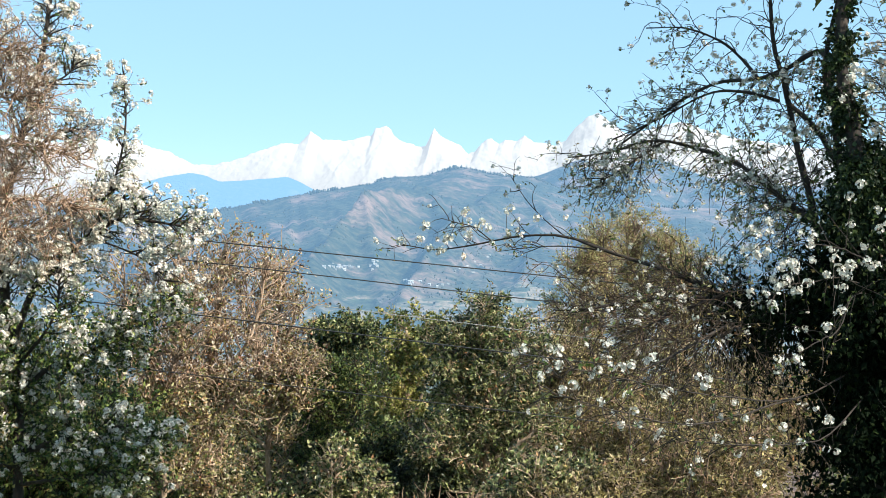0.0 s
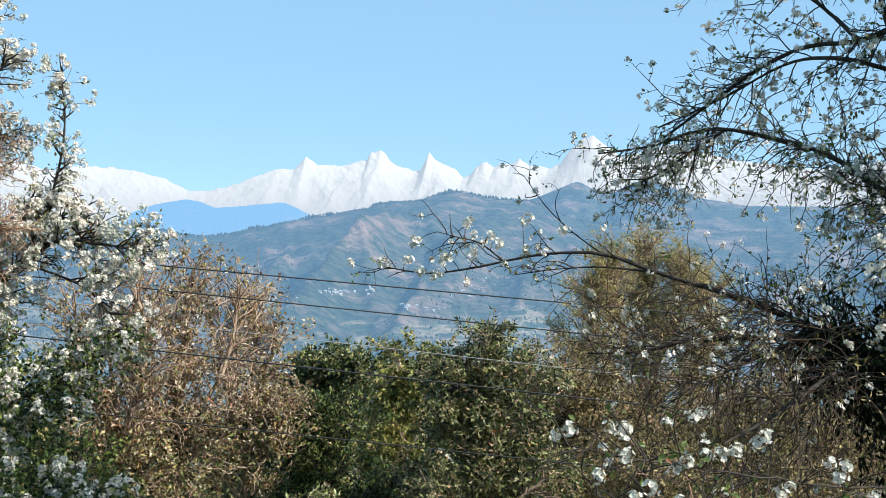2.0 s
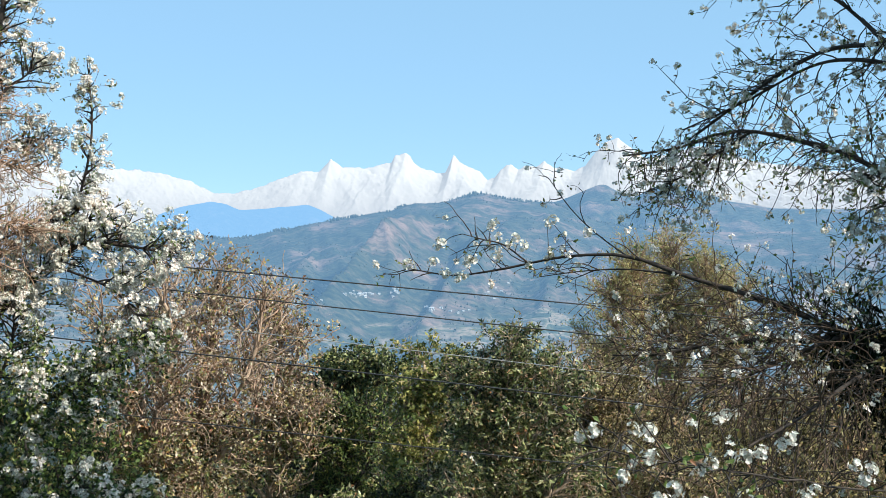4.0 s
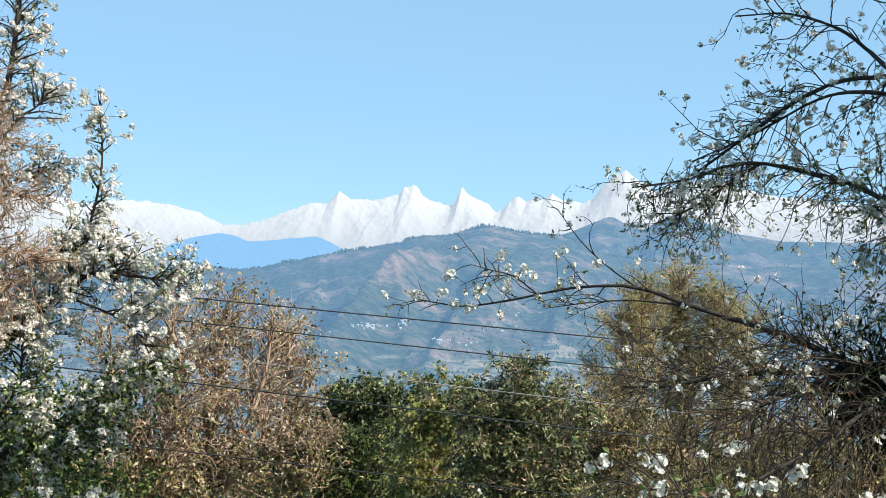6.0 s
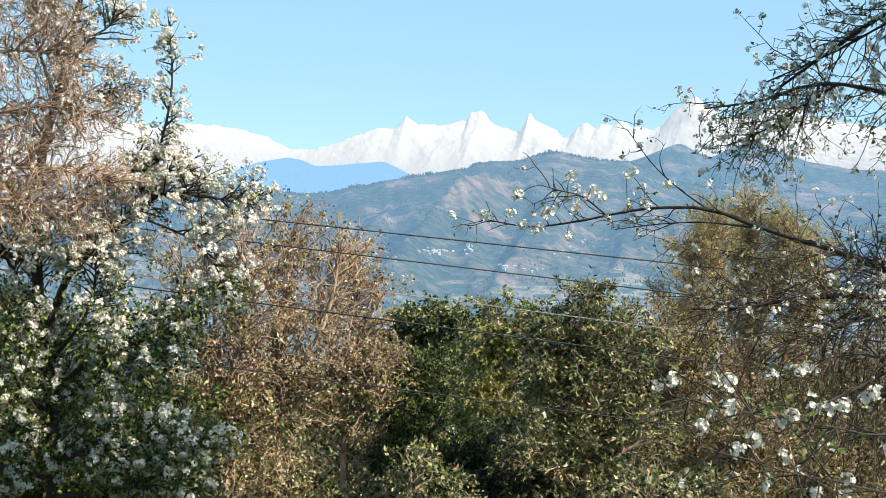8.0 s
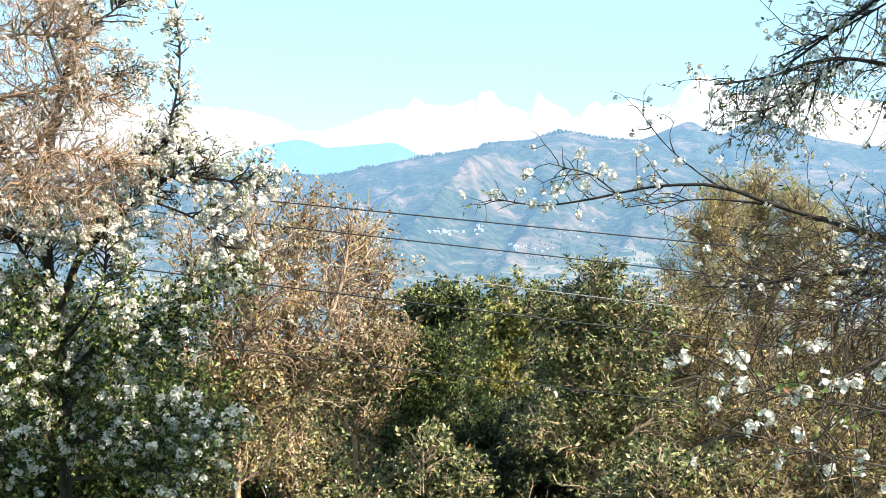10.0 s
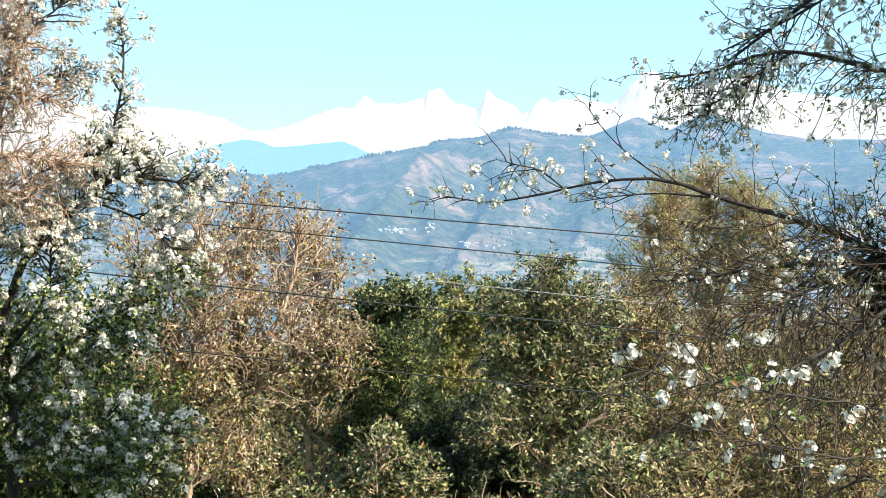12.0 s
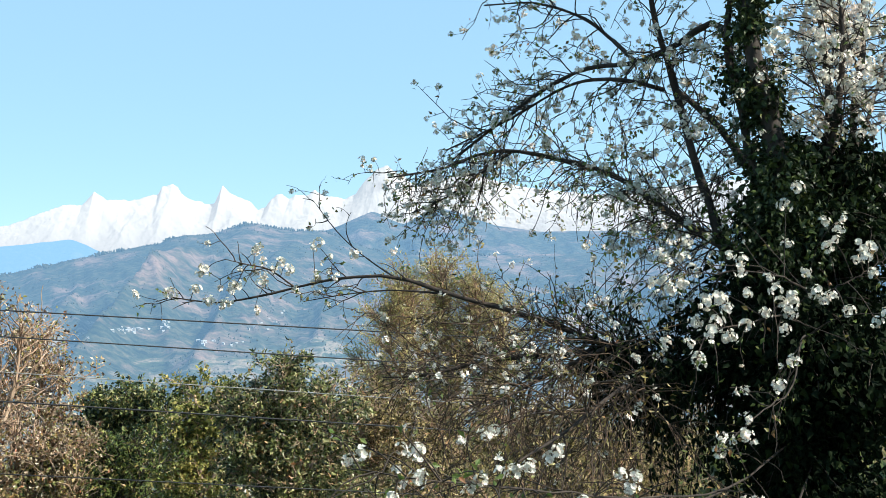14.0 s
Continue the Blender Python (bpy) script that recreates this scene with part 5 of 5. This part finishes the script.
bush_tree("green_tree", "leafy green tree with pale forked trunk", "tree", [(1.51, 17.04, -3.09), (1.47, 17.04, -2.03), (1.46, 17.04, -1.12), (1.43, 17.04, -0.37), (1.37, 17.04, 0.38)], [[(1.46, 17.04, -1.42), (1.01, 17.04, -0.75), (0.89, 17.04, 0.00)], [(1.46, 17.04, -1.12), (1.91, 17.04, -0.51), (1.94, 17.04, 0.09)], [(1.47, 17.04, -1.88), (2.04, 16.84, -1.46), (2.26, 16.84, -1.23)], [(1.47, 17.04, -2.03), (0.93, 16.84, -1.69), (0.63, 16.84, -1.47)]], GREEN_LEAF, BARK_PALE, 105, 0.09, 240, (0.35, 0.9), 1900, (0.15, 0.4), 28000, (0.05, 0.10), 0.3, template=NARROW_LEAF)

# -- olive round-crowned tree --
bush_tree("olive_tree", "round-crowned bare tree in olive-brown bud", "tree", [(5.68, 27.04, -6.39), (5.65, 27.04, -3.39), (5.63, 27.04, -1.24), (5.67, 27.04, 0.42), (5.69, 27.04, 1.73)], [[(5.64, 27.04, -2.44), (4.56, 27.04, -1.49), (4.08, 27.04, -0.30)], [(5.64, 27.04, -2.20), (6.69, 27.04, -1.24), (7.15, 27.04, -0.28)], [(5.63, 27.04, -1.48), (5.00, 26.64, 0.20), (4.84, 26.64, 1.37)], [(5.63, 27.04, -1.48), (6.16, 26.64, 0.21), (6.38, 26.64, 1.38)], [(5.63, 27.04, -1.96), (4.58, 26.54, -0.26), (4.28, 26.54, 0.78)], [(5.63, 27.04, -1.96), (6.55, 26.54, -0.25), (6.88, 26.54, 0.80)], [(5.65, 27.04, -3.15), (4.41, 26.04, -2.53), (3.83, 26.04, -1.96)], [(5.65, 27.04, -3.15), (6.46, 26.04, -2.51), (7.02, 26.04, -1.93)]], OLIVE_BUD, BARK_TAN, 111, 0.12, 560, (0.5, 1.15), 6000, (0.25, 0.55), 42000, (0.035, 0.07), 0.6, 0.0, spread=0.75)


def shrub(name, label, top, height, width, leaf, bark, seed, leaves=14000, size=(0.04, 0.08), shoots=170, twigs=1400, up=0.3, template=LEAF):
    """A bush of many stems from the ground, its top at the given place."""
    rng = np.random.default_rng(seed)
    x, y, z = top
    stem = [(x, y, z - height), (x + 0.05, y, z - height * 0.6), (x - 0.04, y, z - height * 0.25)]
    limbs = []
    for i in range(6):
        a = 2 * math.pi * (i + rng.random() * 0.6) / 6
        r = width * 0.5 * (0.55 + 0.25 * rng.random())
        limbs.append([(x, y, z - height * 0.9), (x + 0.5 * r * math.cos(a), y + 0.5 * r * math.sin(a), z - height * 0.6), (x + r * math.cos(a), y + r * math.sin(a), z - height * (0.22 + 0.2 * rng.random()))])
    return bush_tree(name, label, "bush", stem, limbs, leaf, bark, seed, 0.05, shoots, (0.3, 0.25 + width * 0.28), twigs, (0.15, 0.4), leaves, size, up, 0.02, template)


SHRUBS = [
    ("green_bush", "shady deep green shrubs between the trees", [(-0.49, 20.04, -1.26)], 3.4, 2.6, UNDER_LEAF, BARK_DARK),
    ("green_bush", "leafy green shrub with some rusty leaves", [(-1.30, 20.04, -0.74)], 3.6, 1.6, GREEN_LEAF, BARK_DARK),
    ("green_bush", "green undergrowth beneath the blossom tree", [(-4.33, 14.84, 1.22)], 4.9, 2.8, UNDER_LEAF, BARK_DARK),
    ("green_bush", "green undergrowth beneath the blossom tree", [(-5.46, 14.84, 1.42)], 5.0, 2.6, UNDER_LEAF, BARK_DARK),
    ("green_bush", "mixed yellow-green undergrowth below dry trees", [(-3.45, 15.04, -1.75)], 2.6, 1.6, THICKET, BARK_PALE),
    ("green_bush", "olive-brown thicket of fine twigs", [(3.38, 20.04, -0.26)], 3.8, 2.8, THICKET, BARK_TAN),
    ("green_bush", "olive-brown thicket of fine twigs", [(5.09, 20.13, 0.60)], 3.8, 2.6, THICKET, BARK_TAN),
    ("green_bush", "olive-brown thicket of fine twigs", [(6.27, 19.13, 0.24)], 3.9, 2.8, THICKET, BARK_TAN),
    ("green_bush", "olive-brown thicket of fine twigs", [(6.72, 23.13, 0.42)], 4.6, 3.0, THICKET, BARK_TWIG),
    ("green_bush", "olive-brown thicket of fine twigs", [(8.12, 22.13, 0.39)], 4.6, 3.0, THICKET, BARK_TWIG),
    ("green_bush", "olive-brown thicket of fine twigs", [(2.83, 21.04, 0.93)], 3.9, 2.4, THICKET, BARK_TWIG),
    ("green_bush", "olive-brown thicket of fine twigs", [(3.62, 20.54, 0.31)], 3.6, 2.0, THICKET, BARK_TWIG),
    ("green_bush", "brown leafy thicket before the round-crowned tree", [(3.68, 17.63, -0.45)], 3.0, 2.2, THICKET, BARK_TWIG),
    ("green_bush", "sunlit yellow-green shrub under the trees", [(1.94, 14.04, -0.70)], 2.6, 1.6, GREEN_LEAF, BARK_PALE),
    ("green_bush", "sunlit yellow-green shrub under the trees", [(2.35, 13.44, -0.95)], 2.4, 1.4, THICKET, BARK_PALE),
    ("green_bush", "sunlit tan and green undergrowth", [(-1.55, 15.54, -1.60)], 2.4, 1.5, GREEN_LEAF, BARK_TWIG),
    ("green_bush", "sunlit tan and green undergrowth", [(1.06, 15.54, -2.05)], 2.2, 1.6, DEEP_LEAF, BARK_TWIG),
    ("green_bush", "slim grey-green shrub between the dry trees and the green ones", [(-0.80, 15.70, -0.60)], 3.6, 1.5, GREEN_LEAF, BARK_PALE),
    # next two: the green tree's shade is painted into their darker leaf colour
    ("green_bush", "shady deep green shrubs between the trees", [(0.38, 18.64, -0.80)], 3.4, 1.6, SHADE_TONE_LEAF, BARK_DARK),
    ("green_bush", "shady deep green shrubs between the trees", [(0.66, 17.64, -1.38)], 2.8, 1.8, SHADE_TONE_LEAF, BARK_DARK),
    ("green_bush", "dark green wood on the slope below", [(-2.61, 30.04, -1.09)], 6.0, 3.4, DEEP_LEAF, BARK_DARK),
    ("green_bush", "dark green wood on the slope below", [(1.55, 31.04, -1.43)], 6.0, 3.6, GREEN_LEAF, BARK_DARK),
    ("green_bush", "dark green wood on the slope below", [(3.74, 31.04, -1.68)], 6.0, 3.6, GREEN_LEAF, BARK_DARK),
    ("green_bush", "dark green wood on the slope below", [(-5.31, 28.04, -1.44)], 6.0, 4.0, GREEN_LEAF, BARK_DARK),
    ("green_bush", "dark green wood on the slope below", [(-7.49, 26.04, -1.01)], 6.0, 4.0, DEEP_LEAF, BARK_DARK),
    ("green_bush", "dark green thicket behind the dry trees", [(-3.05, 24.04, -1.21)], 5.0, 3.4, GREEN_LEAF, BARK_DARK),
    ("green_bush", "dark green thicket behind the dry trees", [(-5.06, 22.04, -0.21)], 5.0, 3.2, GREEN_LEAF, BARK_DARK),
    ("green_bush", "dark green thicket behind the dry trees", [(-7.73, 22.04, -0.23)], 5.0, 3.2, DEEP_LEAF, BARK_DARK),
    ("green_bush", "olive-brown thicket of fine twigs", [(5.80, 23.04, -1.02)], 5.0, 3.4, THICKET, BARK_TAN),
    ("green_bush", "olive-brown thicket of fine twigs", [(4.00, 14.13, -0.14)], 2.8, 2.4, THICKET, BARK_TAN),
    ("green_bush", "dark green wood on the slope below", [(11.18, 26.13, -1.85)], 6.0, 4.0, DEEP_LEAF, BARK_DARK),
]
for i, (name, label, top, height, width, leaf, bark) in enumerate(SHRUBS):
    far = top[0][1] > 24
    shrub(name, label, top[0], height, width, leaf, bark, 200 + i, 14500, (0.085, 0.14) if far else (0.045, 0.088), template=NARROW_LEAF if leaf is THICKET else LEAF)


def slope_woods():
    """Woods further down the slope, one canopy of leaf sprays."""
    rng = np.random.default_rng(87)
    az = np.radians(rng.uniform(-32, 42, 420))
    r = 40 + 260 * rng.random(420) ** 1.3
    x, y = r * np.sin(az), r * np.cos(az)
    base = np.stack([x, y, ground_height(x, y)], -1)
    size = rng.uniform(1.6, 3.2, 420) * (0.8 + r / 300)
    idx = np.repeat(np.arange(420), 130)
    d = unit(rng.normal(size=(len(idx), 3)))
    d[:, 2] = np.abs(d[:, 2]) * 1.1 + 0.25
    lump = 1 + 0.25 * np.sin(d[:, 0] * 5 + idx) * np.cos(d[:, 1] * 4 + idx * 2)
    p = base[idx] + d * (size[idx] * lump * rng.uniform(0.75, 1.05, len(idx)))[:, None]
    v, q = scattered(rng, LEAF, p, unit(d + rng.normal(size=d.shape) * 0.8), size[idx] * rng.uniform(0.25, 0.5, len(idx)))
    ob = piece("slope_woods", v, q, DEEP_LEAF, kind="stuff", smooth=False)
    tagged(ob, "dark green mixed woods covering the lower slope", "woods")


slope_woods()

# ---- huts lower on the slope ----
TIN_RED = plain_material("rusty_red_tin", (0.12, 0.05, 0.045), 0.6, 0.0, 5, 0.35)
TIN_PINK = plain_material("faded_red_tin", (0.26, 0.18, 0.16), 0.7, 0.0, 4, 0.25)
PLASTER = plain_material("pale_plaster", (0.55, 0.54, 0.50), 0.9, 0.0, 3, 0.2)
BLUE_PAINT = plain_material("faded_blue_paint", (0.30, 0.45, 0.52), 0.8, 0.0, 3, 0.2)
DARK_GLASS = plain_material("dark_pane", (0.03, 0.035, 0.04), 0.15, 0.0, 3, 0.2)


def hut(ridge, width, depth, wall_height, roof_material, wall_material, turn, label):
    """A small gabled hut: walls, two roof slopes with eaves, a door and a window."""
    x, y, z = ridge
    rise = width * 0.28
    h = thing("hut", (0, 0, 0), label, "hut", "huts on the slope")
    base = float(ground_height(x, y)) - z - 0.3
    w, d = width / 2, depth / 2
    bm = bmesh.new()
    box(bm, -w, w, -d, d, base, -rise)
    top = [bm.verts.new(p) for p in ((-w, -d, -rise), (w, -d, -rise), (0, -d, 0), (-w, d, -rise), (w, d, -rise), (0, d, 0))]
    for f in ((0, 1, 2), (4, 3, 5), (1, 4, 5, 2), (3, 0, 2, 5)):
        bm.faces.new([top[i] for i in f])
    part("wall", bm, wall_material, h)
    for side in (-1, 1):
        bm = bmesh.new()
        ex, ez = side * (w + 0.35), -rise - 0.35 * rise / w
        pts = [(0, -d - 0.4, 0.02), (0, d + 0.4, 0.02), (ex, d + 0.4, ez), (ex, -d - 0.4, ez)]
        lo = [bm.verts.new(p) for p in pts]
        hi = [bm.verts.new((p[0], p[1], p[2] + 0.05)) for p in pts]
        bm.faces.new(lo)
        bm.faces.new(hi[::-1])
        for i in range(4):
            bm.faces.new((lo[i], lo[(i + 1) % 4], hi[(i + 1) % 4], hi[i]))
        bmesh.ops.recalc_face_normals(bm, faces=bm.faces)
        part("roof_slope", bm, roof_material, h)
    bm = bmesh.new()
    box(bm, -0.45, 0.45, -d - 0.04, -d + 0.02, base, base + 2.0)
    part("door", bm, TIN_RED, h)
    bm = bmesh.new()
    box(bm, 0.7, 1.4, -d - 0.04, -d + 0.02, base + 1.0, base + 1.9)
    part("window", bm, DARK_GLASS, h)
    h.matrix_basis = pose(x, y, z, 0, 0, turn)


hut((15.05, 36.03, -5.34), 4.2, 6.0, 2.4, TIN_PINK, PLASTER, 25, "small hut with faded red tin roof among trees")
hut((7.41, 30.03, -5.50), 4.0, 5.0, 2.3, TIN_RED, PLASTER, -40, "small hut with rusty red tin roof among trees")
hut((3.10, 30.03, -5.70), 3.2, 4.0, 2.3, CONCRETE, BLUE_PAINT, 60, "small blue-washed hut with grey roof below the trees")

shrub("dry_brush", "pale dry brush of bare thin stems", (0.54, 11.03, -1.05), 1.6, 1.6, DRY_LEAF, BARK_TAN, 251, 1500, (0.02, 0.04), 260, 2200, 0.9)


# ---- overhead lines ----
def build_wires():
    ends = [
        ("w", [(-3.49, 16.03, 1.58), (1.94, 16.03, 1.03)], 0.0092, CABLE),
        ("w", [(-3.59, 16.03, 1.30), (0.88, 16.03, 0.79)], 0.0085, CABLE),
        ("w", [(-4.04, 16.43, 0.92), (3.16, 16.43, 0.04)], 0.006, CABLE_GREY),
        ("w", [(-3.77, 15.63, 0.61), (3.01, 15.63, -0.23)], 0.0092, CABLE),
        ("w", [(-2.70, 15.63, -0.36), (2.73, 15.63, -1.01)], 0.0072, CABLE),
    ]
    left, right = -13.0, 15.0
    for _, (a, b), r, material in ends:
        xs = np.linspace(left, right, 60)
        z = a[2] + (b[2] - a[2]) * (xs - a[0]) / (b[0] - a[0])
        y = np.full_like(xs, a[1])
        v, q = tubes(np.stack([xs, y, z], -1)[None], np.full((1, 60), r), 6)
        tagged(piece("overhead_cable", v, q, material), "thin overhead electric line crossing before the trees", "cable", "overhead lines")
    for x, top in ((left, 3.0), (right, 0.6)):
        g = float(ground_height(x, 16))
        p = np.array([(x, 16, g - 0.3), (x, 16, (g + top) / 2), (x, 16, top)])
        v, q = tubes(p[None], np.array([[0.14, 0.12, 0.10]]), 12)
        tagged(piece("utility_pole", v, q, CONCRETE), "plain grey concrete pole carrying the lines", "pole", "line poles")


build_wires()
